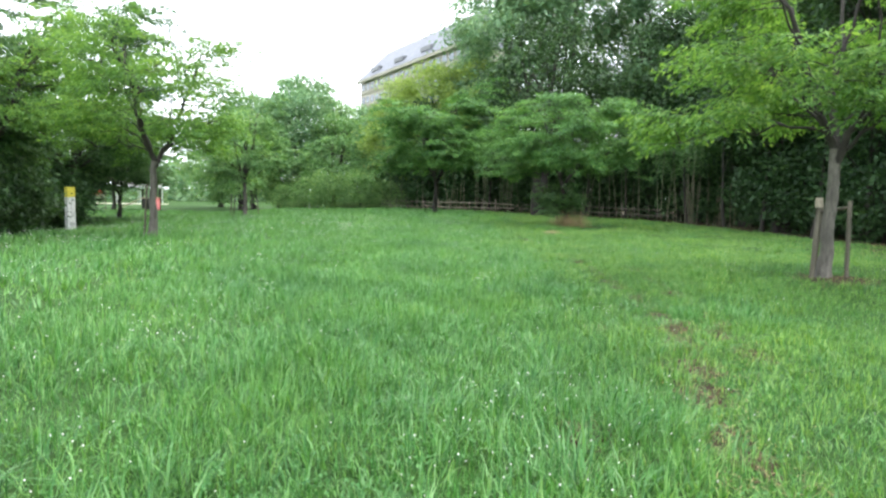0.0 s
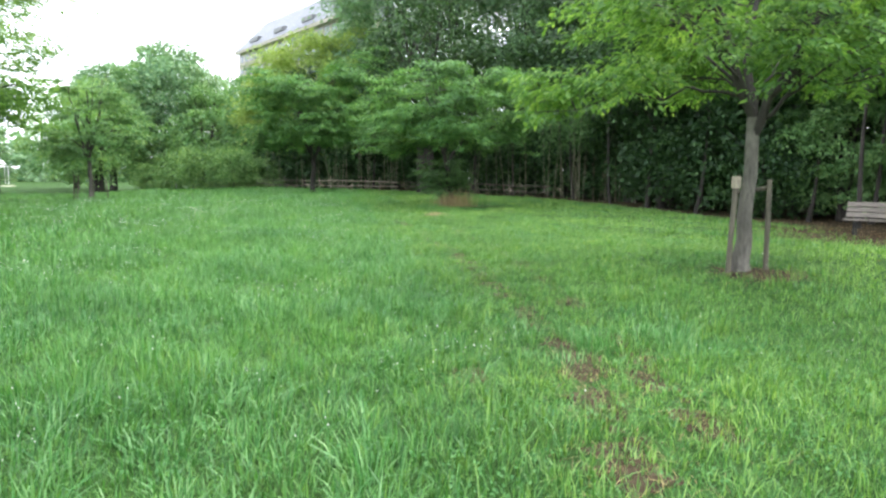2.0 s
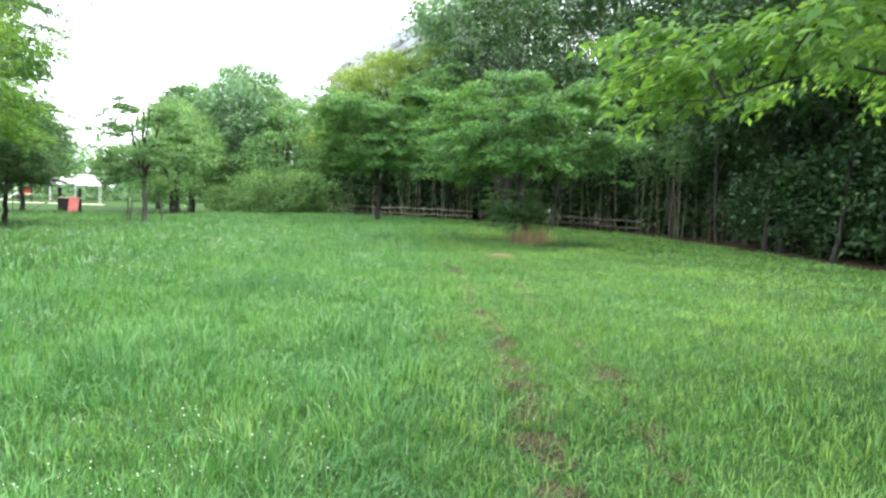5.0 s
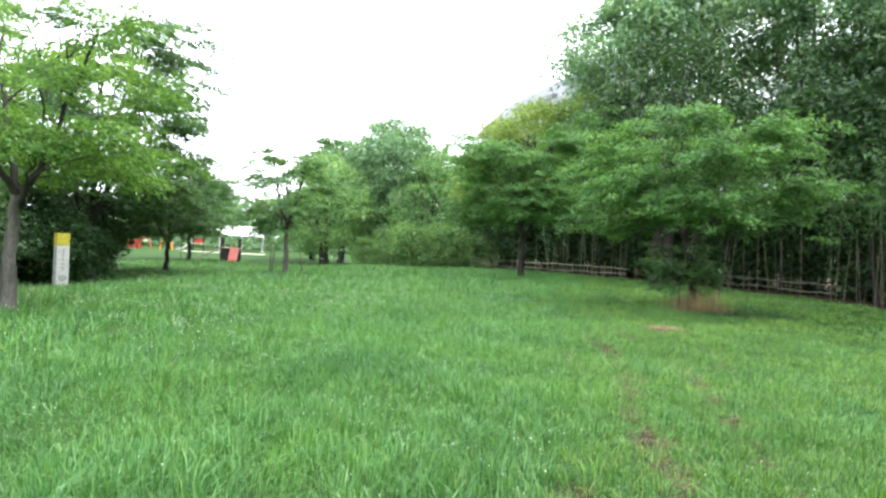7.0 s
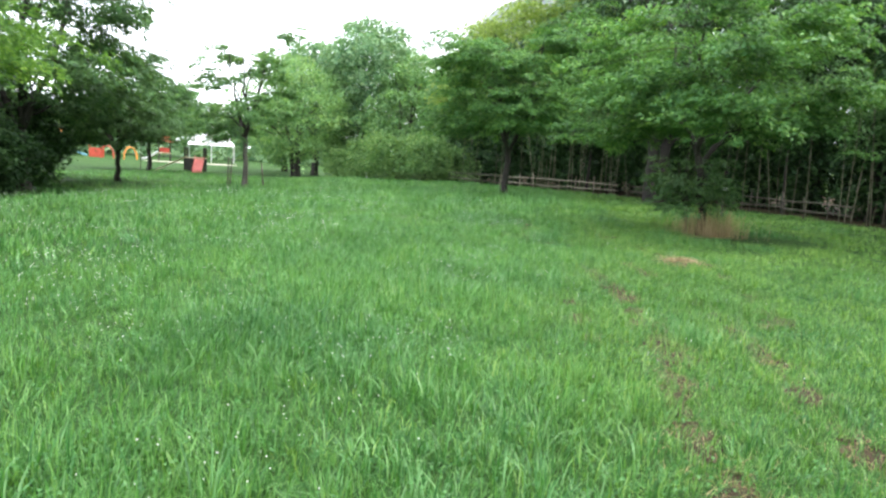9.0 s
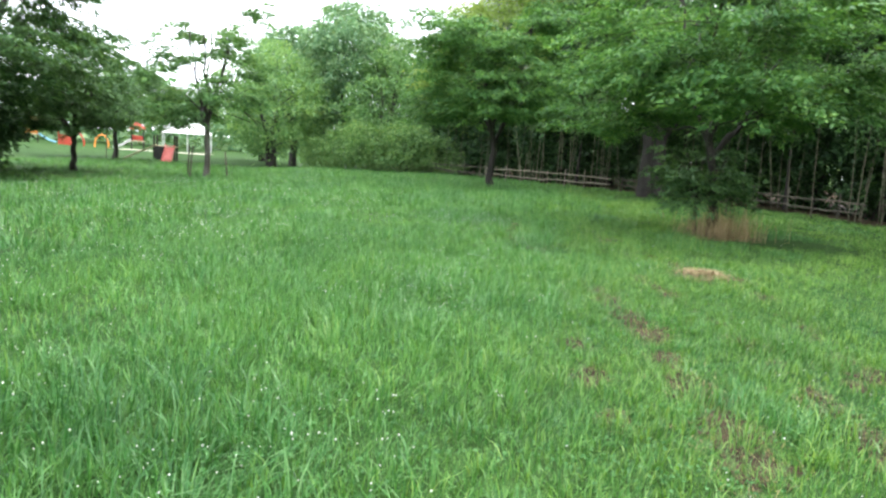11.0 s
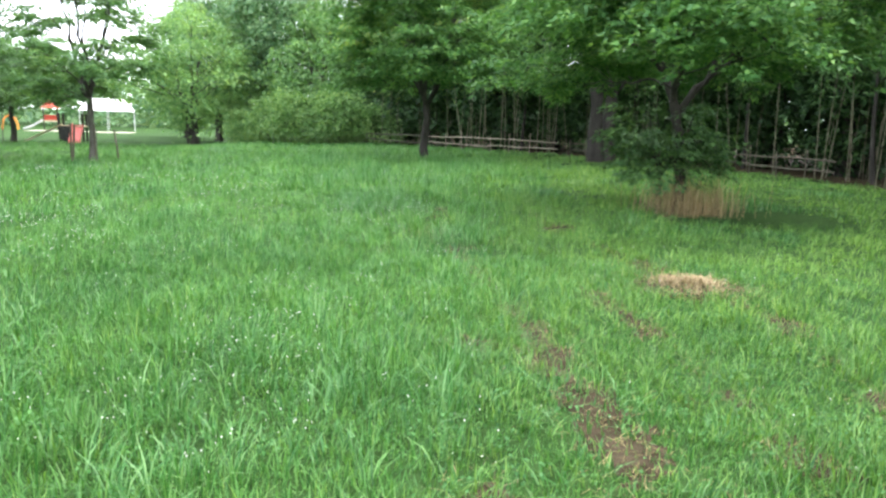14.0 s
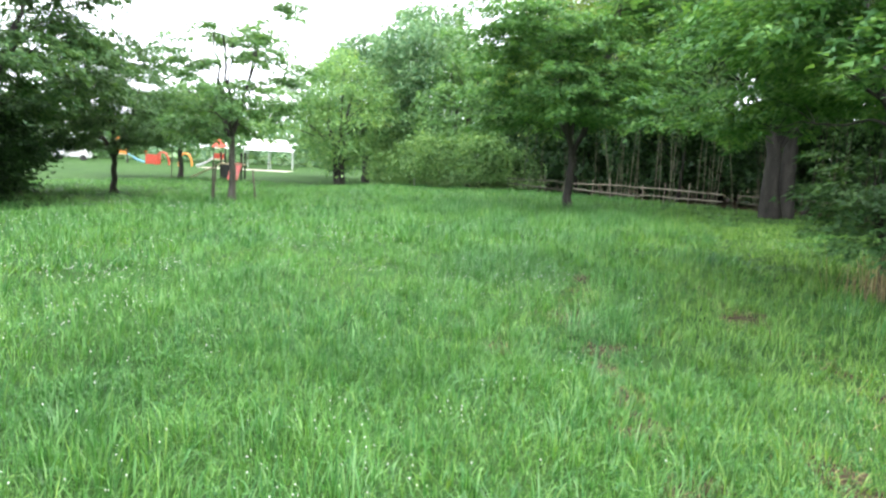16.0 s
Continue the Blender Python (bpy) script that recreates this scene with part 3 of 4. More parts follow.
end_tree = put(clumped("end_tree", "mid-green tree behind the bushes", 32, 9.0, 3.6, 0.6, 0.16, 3, "sapling", 120, 110, 0.28, 0.16, 0.6, 0.5, 1.0), -10.5, 65)
again(end_tree, -6.0, 62.5, 60, 0.85)
again(end_tree, 19.6, 27.6, 50, 0.75)
again(end_tree, 18.4, 23.4, 120, 0.55)
again(end_tree, 22.5, 21.0, 190, 0.6)
again(end_tree, -17.5, 71, 130, 0.8)
again(end_tree, -26, 78, 30, 0.9)
bush = put(clumped("bush", "bright green bush at the end of the meadow", 33, 3.2, 1.9, 0.0, 0.04, 4, "bush", 34, 210, 0.19, 0.11, 0.7, 0.6, 0.85, category="bush"), -9.8, 58.6)
for bx, by, bt, bs in ((27.5, 25.0, 10, 1.3), (29.5, 20.0, 70, 1.4), (25.0, 27.5, 140, 1.2), (31.0, 15.0, 200, 1.3), (26.5, 21.8, 250, 0.9), (-7.2, 57.6, 50, 1.0), (-12.6, 60.8, 120, 0.9), (-5.2, 57.8, 200, 0.75), (-14.5, 61.5, 260, 0.7)):
    again(bush, bx, by, bt, bs)

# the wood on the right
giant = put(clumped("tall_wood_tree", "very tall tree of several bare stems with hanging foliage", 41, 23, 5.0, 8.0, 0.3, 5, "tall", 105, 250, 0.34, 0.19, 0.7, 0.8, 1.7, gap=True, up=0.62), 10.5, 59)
for gx, gy, gt, gs in ((16.5, 54, 80, 1.0), (5.6, 58.5, 170, 0.95), (21, 47, 220, 1.0)):
    again(giant, gx, gy, gt, gs)
wood = put(clumped("wood_tree", "dark broadleaf tree at the edge of the wood, shade in its leaf colour", 42, 14, 4.0, 2.6, 0.22, 2, "shaded_leaf", 160, 105, 0.24, 0.155, 0.4, 0.6, 1.2, up=0.6), 15.8, 44)
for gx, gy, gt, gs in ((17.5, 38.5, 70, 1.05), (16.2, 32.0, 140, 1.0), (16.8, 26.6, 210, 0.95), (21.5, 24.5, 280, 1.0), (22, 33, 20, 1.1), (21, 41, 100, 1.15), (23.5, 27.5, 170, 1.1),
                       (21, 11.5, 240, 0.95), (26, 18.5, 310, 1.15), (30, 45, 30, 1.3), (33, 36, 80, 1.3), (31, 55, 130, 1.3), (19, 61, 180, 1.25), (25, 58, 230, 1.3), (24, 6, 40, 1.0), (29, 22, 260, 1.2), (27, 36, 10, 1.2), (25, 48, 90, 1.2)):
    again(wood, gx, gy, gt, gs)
gold = put(clumped("yellow_green_tree", "yellow-green tree top lit above the bamboo", 43, 13.2, 3.2, 2.5, 0.14, 2, "yellow", 130, 100, 0.28, 0.15, 0.6, 0.6, 1.0), -0.8, 60)
again(gold, 2.6, 58.6, 90, 1.0)
again(gold, -3.9, 60.5, 30, 0.9)
again(giant, 2.6, 63.0, 40, 0.64)
again(gold, -4.0, 66.0, 180, 0.85)
under = put(clumped("understorey_shrub", "dark understorey shrub inside the wood, shade in its leaf colour", 44, 4.2, 2.4, 0.1, 0.06, 4, "shaded_leaf", 80, 78, 0.2, 0.125, 0.6, 0.5, 0.9, category="shrub"), 16.5, 29.6)
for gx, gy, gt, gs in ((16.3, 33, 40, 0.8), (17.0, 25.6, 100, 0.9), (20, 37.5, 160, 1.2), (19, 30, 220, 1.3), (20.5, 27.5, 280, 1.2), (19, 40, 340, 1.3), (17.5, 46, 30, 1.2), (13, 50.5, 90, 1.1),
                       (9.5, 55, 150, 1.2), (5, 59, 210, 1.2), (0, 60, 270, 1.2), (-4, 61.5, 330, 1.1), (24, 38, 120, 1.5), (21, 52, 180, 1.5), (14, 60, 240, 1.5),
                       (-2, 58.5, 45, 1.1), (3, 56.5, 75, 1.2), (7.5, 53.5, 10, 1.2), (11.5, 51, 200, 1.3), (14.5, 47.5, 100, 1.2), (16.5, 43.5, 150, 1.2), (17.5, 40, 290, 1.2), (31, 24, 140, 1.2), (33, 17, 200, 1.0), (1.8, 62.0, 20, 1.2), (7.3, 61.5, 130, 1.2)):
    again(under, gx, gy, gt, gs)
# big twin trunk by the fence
put(clumped("old_tree", "old tree with two massive trunks by the fence, darkened for shade", 45, 13, 4.4, 4.2, 0.29, 2, "shaded_leaf", 150, 90, 0.28, 0.16, 0.5, 0.6, 1.2, up=0.6), 6.6, 45.5, 15)
put(clumped("old_tree", "old thick-trunked tree shading the bench", 46, 13, 5.0, 4.0, 0.45, 1, "shaded_leaf", 160, 130, 0.2, 0.12, 0.45, 0.6, 1.2, up=0.6), 17.2, 17.3, 40)


slim = put(clumped("slim_tree", "slim straight tree inside the wood", 47, 9.5, 1.7, 4.6, 0.075, 1, "shaded_leaf", 40, 60, 0.26, 0.14, 0.5, 0.6, 0.8, up=0.6), 16.6, 20.6)
for gx, gy, gt, gs in ((18.3, 22.0, 40, 1.0), (19.6, 20.0, 100, 0.9), (18.9, 24.2, 160, 1.1), (20.8, 22.4, 220, 0.95), (22.3, 19.6, 280, 1.05), (23.6, 23.0, 340, 1.0), (17.2, 23.6, 70, 0.9), (15.2, 27.6, 130, 1.0), (15.0, 31.5, 190, 1.1),
                       (14.8, 35.2, 250, 1.0), (14.6, 40.0, 310, 1.05), (12.4, 45.6, 20, 1.0), (10.2, 48.4, 80, 1.1), (8.4, 50.0, 140, 0.95), (3.6, 54.0, 200, 1.0), (-1.6, 57.2, 260, 1.0), (20.2, 16.4, 320, 0.9), (25.5, 20.8, 15, 1.1)):
    again(slim, gx, gy, gt, gs)


# bamboo
def bamboo():
    root = tagged(new("bamboo"), "pale bamboo culm standing in the wood's edge", "bamboo", "bamboo culms")
    h, n = 6.5, 9
    zs, rs = [], []
    for k in range(n):
        zk = -0.1 + (h + 0.1) * k / (n - 1)
        r = 0.021 * (1 - 0.6 * k / n)
        zs += [zk, zk + 0.015, zk + 0.03]
        rs += [r, r * 1.22, r]
    p = np.stack([0.25 * (np.array(zs) / h) ** 2, np.zeros(len(zs)), np.array(zs)], axis=1)
    tubes("culm", [(p, rs)], M["culm"], root, 6)
    g = np.random.default_rng(5)
    c = np.stack([g.normal(size=26) * 0.45 + 0.15, g.normal(size=26) * 0.45, g.uniform(3.4, 6.9, 26)], axis=1)
    v, f = leaves(g, c, np.full(26, 0.6), 14, 0.3, 0.06, 0.5, 1.0, 0.5, True)
    tagged(np_mesh("foliage", v, f, M["sapling"], root), kind="stuff")
    return root


culm = put(bamboo(), -4.6, 57.4)
g = np.random.default_rng(77)
for (ax, ay), (bx, by), count in (((-5.0, 57.6), (1.0, 53.6), 24), ((1.0, 53.8), (6.5, 49.0), 22), ((7.5, 47.5), (11.5, 43.5), 16), ((11.8, 43), (13.4, 37.5), 16), ((13.2, 42.2), (17.2, 35.6), 46)):
    for k in range(count):
        w, back = g.uniform(), abs(g.normal()) * 1.6 + 0.4
        nx, ny = by - ay, -(bx - ax)
        ln = -math.hypot(nx, ny)
        copy_thing(culm, pose(ax + (bx - ax) * w + nx / ln * back, ay + (by - ay) * w + ny / ln * back, 0, g.normal() * 2.6, g.normal() * 2.6, g.uniform(0, 360)) @ Matrix.Scale(g.uniform(0.75, 1.2), 4))


# ---- built things ----
def fence(line, wood, label):
    root = tagged(new("rail_fence"), label, "fence")
    gg = np.random.default_rng(3)
    for k, ((ax, ay), (bx, by)) in enumerate(zip(line[:-1], line[1:])):
        for hz in (0.36, 0.7):
            a, b = np.array([ax, ay, gz(ax, ay) + hz + gg.normal() * 0.03]), np.array([bx, by, gz(bx, by) + hz + gg.normal() * 0.03])
            pts = np.linspace(a, b, 5)
            pts[1:-1] += gg.normal(size=(3, 3)) * 0.02
            tubes("rail", [(pts, [0.027, 0.025, 0.027, 0.024, 0.025])], M[wood], root, 7)
        n = max(3, int(math.hypot(bx - ax, by - ay) / 1.1))
        for j in range(n):
            w = (j + gg.uniform(-0.2, 0.2)) / n
            o = part("post", stake(gg.uniform(0.7, 1.15), 0.02, (gg.normal() * 0.05, 0)), M[wood], root, smooth=True)
            o.location = (ax + (bx - ax) * w, ay + (by - ay) * w + 0.05, gz(ax + (bx - ax) * w, ay + (by - ay) * w))
    return root


fence([(-1.6, 53.8), (1.8, 51.2), (5.0, 48.2)], "pale_wood", "low pale pole fence with thin upright stakes before the wood")
fence([(-5.2, 56.2), (-1.6, 53.8)], "stake", "dark pole fence beside the bushes")
# Same fence; darker poles here stand in for its dimness under the trees.
fence([(5.6, 47.6), (8.6, 44.6), (11.0, 41.2), (12.4, 38.2)], "stake", "pole fence under the wood, its darker poles standing in for shade")


def bench():
    root = tagged(new("bench"), "weathered grey plank bench with dark iron legs", "bench")
    w = 2.1
    for k in range(3):
        part("seat_plank", box(w, 0.13, 0.045, pose(0, -0.06 + 0.145 * k, 0.42)), M["plank"], root)
    for k in range(3):
        part("back_plank", box(w, 0.035, 0.125, pose(0, 0.4 + 0.05 * k, 0.53 + 0.14 * k, -18)), M["plank"], root)
    for sx in (-0.78, 0.78):
        part("leg", joined(box(0.045, 0.04, 0.44, pose(sx, -0.06, 0.18, 8)), box(0.045, 0.04, 0.44, pose(sx, 0.36, 0.18, -8)), box(0.045, 0.5, 0.045, pose(sx, 0.12, 0.375)),
                           box(0.05, 0.05, 0.56, pose(sx, 0.455, 0.6, -18))), M["iron"], root)
    root.matrix_basis = pose(14.55, 17.2, gz(14.55, 17.2), 0, 0, -50)
    return root


bench()


def sign():
    root = tagged(new("sign_board"), "narrow white upright sign with a yellow head", "sign")
    part("panel", box(0.44, 0.09, 0.98, pose(0, 0, 0.55), 0.008), M["sign_panel"], root)
    part("head", box(0.444, 0.094, 0.3, pose(0, 0, 1.192), 0.008), M["yellow_paint"], root, "yellow painted head")
    bm = bmesh.new()
    bmesh.ops.create_circle(bm, cap_ends=True, segments=28, radius=1, matrix=pose(0, -0.05, 0.24, 90) @ Matrix.Diagonal((0.16, 0.075, 1, 1)))
    part("emblem", bm, M["print"], root, "dark oval emblem")
    for k, ww in enumerate((0.05, 0.05, 0.05, 0.05, 0.05)):
        part("text_bar", box(ww, 0.004, 0.075, pose(0, -0.0475, 0.92 - 0.11 * k), 0), M["print"], root)
    root.matrix_basis = pose(-18.0, 32.2, gz(-18.0, 32.2), 0, 0, 91) @ Matrix.Scale(1.62, 4)
    return root


sign()

post = tagged(part("marker_post", stake(0.98, 0.04), M["stake"], smooth=True), "small brown marker post with a white top", "post")
post.location = (7.72, 37.3, gz(7.72, 37.3))
part("cap", box(0.12, 0.12, 0.16, pose(0, 0, 1.04), 0.02), M["white"], post, "white cap")
wp = tagged(part("white_post", stake(1.25, 0.05, (-0.12, 0)), M["white"], smooth=True), "slim white post leaning by the bushes", "post")
wp.location = (-12.0, 59.8, gz(-12, 59.8))


# playground
def timber_ramp():
    root = tagged(new("playground_climber"), "low timber play platform with a ramp and a faded red slide", "play equipment")
    for sx in (-0.55, 0.55):
        for sy in (-0.5, 0.5):
            part("post", box(0.1, 0.1, 1.5, pose(sx, sy, 0.7)), M["shade_dark_bark"], root)
    part("deck", box(1.2, 1.1, 0.07, pose(0, 0, 0.8)), M["wood"], root)
    # Dark sheet added for the shaded interior under the deck.
    part("interior_shade_panel", box(0.5, 0.05, 0.75, pose(-0.25, -0.53, 0.42)), M["iron"], root)
    part("ramp", box(2.0, 0.5, 0.06, pose(-1.35, -0.35, 0.42, 0, -27)), M["wood"], root)
    part("slide", joined(box(0.5, 1.6, 0.04, pose(0.3, -1.05, 0.42, 33)), box(0.04, 1.6, 0.16, pose(0.05, -1.05, 0.47, 33)), box(0.04, 1.6, 0.16, pose(0.55, -1.05, 0.47, 33))), M["pink"], root)
    root.matrix_basis = pose(-27.8, 63.6, gz(-27.8, 63.6), 0, 0, 22) @ Matrix.Scale(1.35, 4)


timber_ramp()


def arch(x, y, turn, mat, label):
    root = tagged(new("play_arch"), label, "play equipment")
    th = np.linspace(0, math.pi, 17)
    for dy in (-0.6, 0.6):
        tubes("hoop", [(np.stack([1.0 * np.cos(th), np.full(17, dy), -0.05 + 2.1 * np.sin(th) ** 0.8], axis=1), np.full(17, 0.13))], M[mat], root, 8)
    for k in range(5):
        a = 0.5 + k * 0.53
        part("rung", box(0.09, 1.2, 0.09, pose(math.cos(a), 0, 2.1 * math.sin(a) ** 0.8 - 0.05), 0.02), M[mat], root)
    root.matrix_basis = pose(x, y, gz(x, y), 0, 0, turn) @ Matrix.Scale(0.7, 4)
    return root


def play_tower(x, y, turn, roof, slide, slide_label):
    root = tagged(new("play_tower"), "bright playground tower with a pitched roof and a " + slide_label, "play equipment")
    for sx in (-0.9, 0.9):
        for sy in (-0.9, 0.9):
            part("post", box(0.14, 0.14, 3.4, pose(sx, sy, 1.7)), M["shade_dark_bark"], root)
    part("deck", box(2.0, 2.0, 0.12, pose(0, 0, 1.4)), M["wood"], root)
    bm = bmesh.new()
    bmesh.ops.create_cone(bm, cap_ends=True, segments=4, radius1=1.8, radius2=0.1, depth=1.3, matrix=pose(0, 0, 4.0, 0, 0, 45))
    part("roof", bm, M[roof], root)
    part("rail_panel", box(1.8, 0.08, 0.8, pose(0, -0.95, 1.9)), M[roof], root)
    s = np.linspace(0, 1, 9)
    c = np.stack([1.0 + 2.6 * s, np.full(9, -0.4), 1.42 - 1.3 * np.sin(s * math.pi / 2) ** 1.2], axis=1)
    vs = np.concatenate([c + (0, -0.4, 0.3), c + (0, -0.3, 0), c + (0, 0.3, 0), c + (0, 0.4, 0.3)])
    q = np.array([(r * 9 + i, r * 9 + i + 1, (r + 1) * 9 + i + 1, (r + 1) * 9 + i) for r in range(3) for i in range(8)])
    o = tagged(np_mesh("slide", vs, q, M[slide], root, True), slide_label)
    o.modifiers.new("thick", 'SOLIDIFY').thickness = 0.05
    root.matrix_basis = pose(x, y, gz(x, y), 0, 0, turn) @ Matrix.Scale(0.7, 4)
    return root


play_tower(-57.6, 85.5, 38, "orange", "blue", "light blue slide")
play_tower(-44.5, 86.0, 215, "red", "white", "white slide")
arch(-51.0, 84.5, 35, "red", "red hooped climbing arch in the playground")
arch(-48.3, 85.0, 35, "orange", "orange hooped climbing arch in the playground")
red_wall = tagged(part("climbing_wall", joined(box(2.2, 0.12, 1.6, pose(0, 0, 0.8)), box(0.16, 0.16, 2.2, pose(-1.1, 0, 1.1)), box(0.16, 0.16, 2.2, pose(1.1, 0, 1.1))), M["red"]), "red playground climbing wall between posts", "play equipment")
red_wall.matrix_basis = pose(-53.2, 85.6, gz(-53.2, 85.6), 0, 0, 35) @ Matrix.Scale(0.7, 4)


def tent(x, y, w, turn):
    root = tagged(new("event_tent"), "white gabled event tent beyond the playground", "tent")
    bm = bmesh.new()
    vs = [bm.verts.new(p) for p in ((-w, -2.5, 2.2), (w, -2.5, 2.2), (w, 2.5, 2.2), (-w, 2.5, 2.2), (-w * 0.7, 0, 3.6), (w * 0.7, 0, 3.6))]
    for f in ((0, 1, 5, 4), (2, 3, 4, 5), (1, 2, 5), (3, 0, 4), (3, 2, 1, 0)):
        bm.faces.new([vs[i] for i in f])
    part("canopy", bm, M["white"], root)
    for sx in (-w + 0.1, 0, w - 0.1):
        for sy in (-2.4, 2.4):
            part("pole", box(0.09, 0.09, 2.3, pose(sx, sy, 1.1)), M["white"], root)
    root.matrix_basis = pose(x, y, gz(x, y), 0, 0, turn)


tent(-42.8, 94.0, 2.9, 28)


def van(x, y, turn):
    root = tagged(new("parked_van"), "white parked van beyond the playground", "van")
    bm = bmesh.new()
    prof = [(-2.1, 0.35), (2.1, 0.35), (2.15, 0.95), (1.5, 1.1), (1.1, 1.85), (-2.05, 1.9)]
    a = [bm.verts.new((px, -0.85, pz)) for px, pz in prof]
    b = [bm.verts.new((px, 0.85, pz)) for px, pz in prof]
    bm.faces.new(a), bm.faces.new(b[::-1])
    for k in range(6):
        bm.faces.new((a[k], b[k], b[(k + 1) % 6], a[(k + 1) % 6]))
    bmesh.ops.recalc_face_normals(bm, faces=bm.faces[:])
    bmesh.ops.bevel(bm, geom=bm.edges[:], offset=0.08, segments=2, affect='EDGES')
    part("body", bm, M["white"], root)
    for sx in (-1.3, -0.3, 0.7):
        part("window", box(0.8, 0.02, 0.5, pose(sx, -0.857, 1.48), 0.004), M["glass"], root)
    for sx in (-1.3, 1.3):
        for sy in (-0.78, 0.78):
            bm = bmesh.new()
            bmesh.ops.create_cone(bm, cap_ends=True, segments=18, radius1=0.33, radius2=0.33, depth=0.22, matrix=pose(sx, sy, 0.33, 90))
            part("wheel", bm, M["iron"], root)
    root.matrix_basis = pose(x, y, gz(x, y), 0, 0, turn)


van(-62.5, 83.0, 38)
sp = tagged(part("sandy_path", box(10, 3.0, 0.04, pose(-40.5, 85.0, -0.505, 0, 0, 14), 0.01), M["sand"]), "pale sandy path along the playground", "path", kind="structure")


# building
def building():
    root = tagged(new("apartment_building"), "long cream multi-storey building with a grey pitched roof", "building")
    L, D, H = 54.0, 14.0, 30.8
    part("wall", box(L, D, H, pose(0, 0, H / 2), 0.05), M["concrete"], root)
    bm = bmesh.new()
    vs = [bm.verts.new(p) for p in ((-L / 2 - 0.6, -D / 2 - 0.9, H + 0.3), (L / 2 + 0.6, -D / 2 - 0.9, H + 0.3), (L / 2 + 0.6, D / 2 + 0.9, H + 0.3), (-L / 2 - 0.6, D / 2 + 0.9, H + 0.3), (-L / 2 + 1, 0, H + 8.4), (L / 2 - 1, 0, H + 8.4))]
    for f in ((0, 1, 5, 4), (2, 3, 4, 5), (1, 2, 5), (3, 0, 4), (3, 2, 1, 0)):
        bm.faces.new([vs[i] for i in f])
    part("roof", bm, M["roof"], root)
    part("eave", box(L + 1.2, 0.5, 0.7, pose(0, -D / 2 - 0.7, H - 0.1), 0.04), M["concrete"], root)
    for k in range(4):
        part("dormer", box(5.0, 2.2, 1.0, pose(-L / 2 + 9 + k * 14.5, -D / 2 + 1.4, H + 2.3), 0.05), M["frame_grey"], root)
    pane, rim = None, None
    for r in range(10):
        part("string_course", box(L + 0.1, 0.25, 0.3, pose(0, -D / 2 - 0.1, H - 3.2 - 3.3 * r), 0.02), M["concrete"], root)
        for c in range(20):
            m = pose(-L / 2 + 2.2 + c * 3.03, -D / 2 - 0.02, H - 1.7 - 3.3 * r)
            if pane is None:
                rim = part("window", joined(box(2.0, 0.14, 0.1, pose(0, 0, 0.82)), box(2.0, 0.14, 0.1, pose(0, 0, -0.82)), box(0.1, 0.14, 1.7, pose(-0.95, 0, 0)), box(0.1, 0.14, 1.7, pose(0.95, 0, 0)), box(0.07, 0.12, 1.6)), M["frame_grey"], root)
                pane = part("pane", box(1.9, 0.06, 1.6, None, 0), M["glass"], rim)
                rim.matrix_basis = m
            else:
                o = new("window", rim.data)
                o.parent, o.matrix_basis = root, m
                q = new("pane", pane.data)
                q.parent = o
    root.matrix_basis = pose(-4.0, 161.0, 0, 0, 0, -62)
    return root


building()


# ---- grass, clover, soil ----
def soil_amount(x, y):
    """How bare the ground is: broken patches strung along three worn lines, and round a tree's foot."""
    d = np.minimum(np.abs(line_offset(x, y, TRACK)) / 0.13, np.minimum(np.abs(line_offset(x, y, TRACK_2)) / 0.11 + 0.35, np.abs(line_offset(x, y, TRACK_3)) / 0.11 + 0.45))
    a = 0.3 - 0.55 * d + 0.6 * waves(x, y, 0.9, 9) + 0.3 * waves(x, y, 0.3, 8)
    ragged = waves(x, y, 0.32, 12) * 0.38 + waves(x, y, 0.13, 13) * 0.2
    for px, py, r in [(px, py, r * 1.12) for px, py, r in LEFT_PATCHES] + RIGHT_PATCHES + STRAY_PATCHES:
        a = np.maximum(a, 1.0 - np.hypot((x - px) / r, (y - py) / (r * 1.7)) * 0.85 + ragged)
    a = np.maximum(a, 1.4 - np.hypot((x - HEAP[0]) / 0.42, (y - HEAP[1]) / 0.34) + ragged)
    foot = 1.3 - np.hypot(x - 5.9, y - 9.9) / 0.45 + waves(x, y, 0.35, 6) * 0.4
    return np.maximum(a, foot)


def build_soil():
    s = 0.05
    xs, ys = np.arange(0.6, 7.6, s), np.arange(2.5, 30.0, s)
    X, Y = np.meshgrid(xs, ys)
    A = soil_amount(X, Y)
    Z = ground_z(X, Y) + 0.004 + 0.022 * np.clip(A, 0, 1) * (0.6 + 0.4 * waves(X, Y, 0.16, 4)) + 0.006 * waves(X, Y, 0.07, 5)
    h, w = X.shape
    i, j = np.meshgrid(np.arange(h - 1), np.arange(w - 1), indexing="ij")
    a = (i * w + j)[(A[:-1, :-1] > 0.05)]
    f = np.stack([a, a + 1, a + w + 1, a + w], axis=-1)
    used, back = np.unique(f, return_inverse=True)
    v = np.stack([X, Y, Z], axis=-1).reshape(-1, 3)[used]
    tagged(np_mesh("dirt_track", v, back.reshape(-1, 4), M["soil"], smooth=True), "worn brown soil patches along a mower track", "soil", kind="stuff")


build_soil()


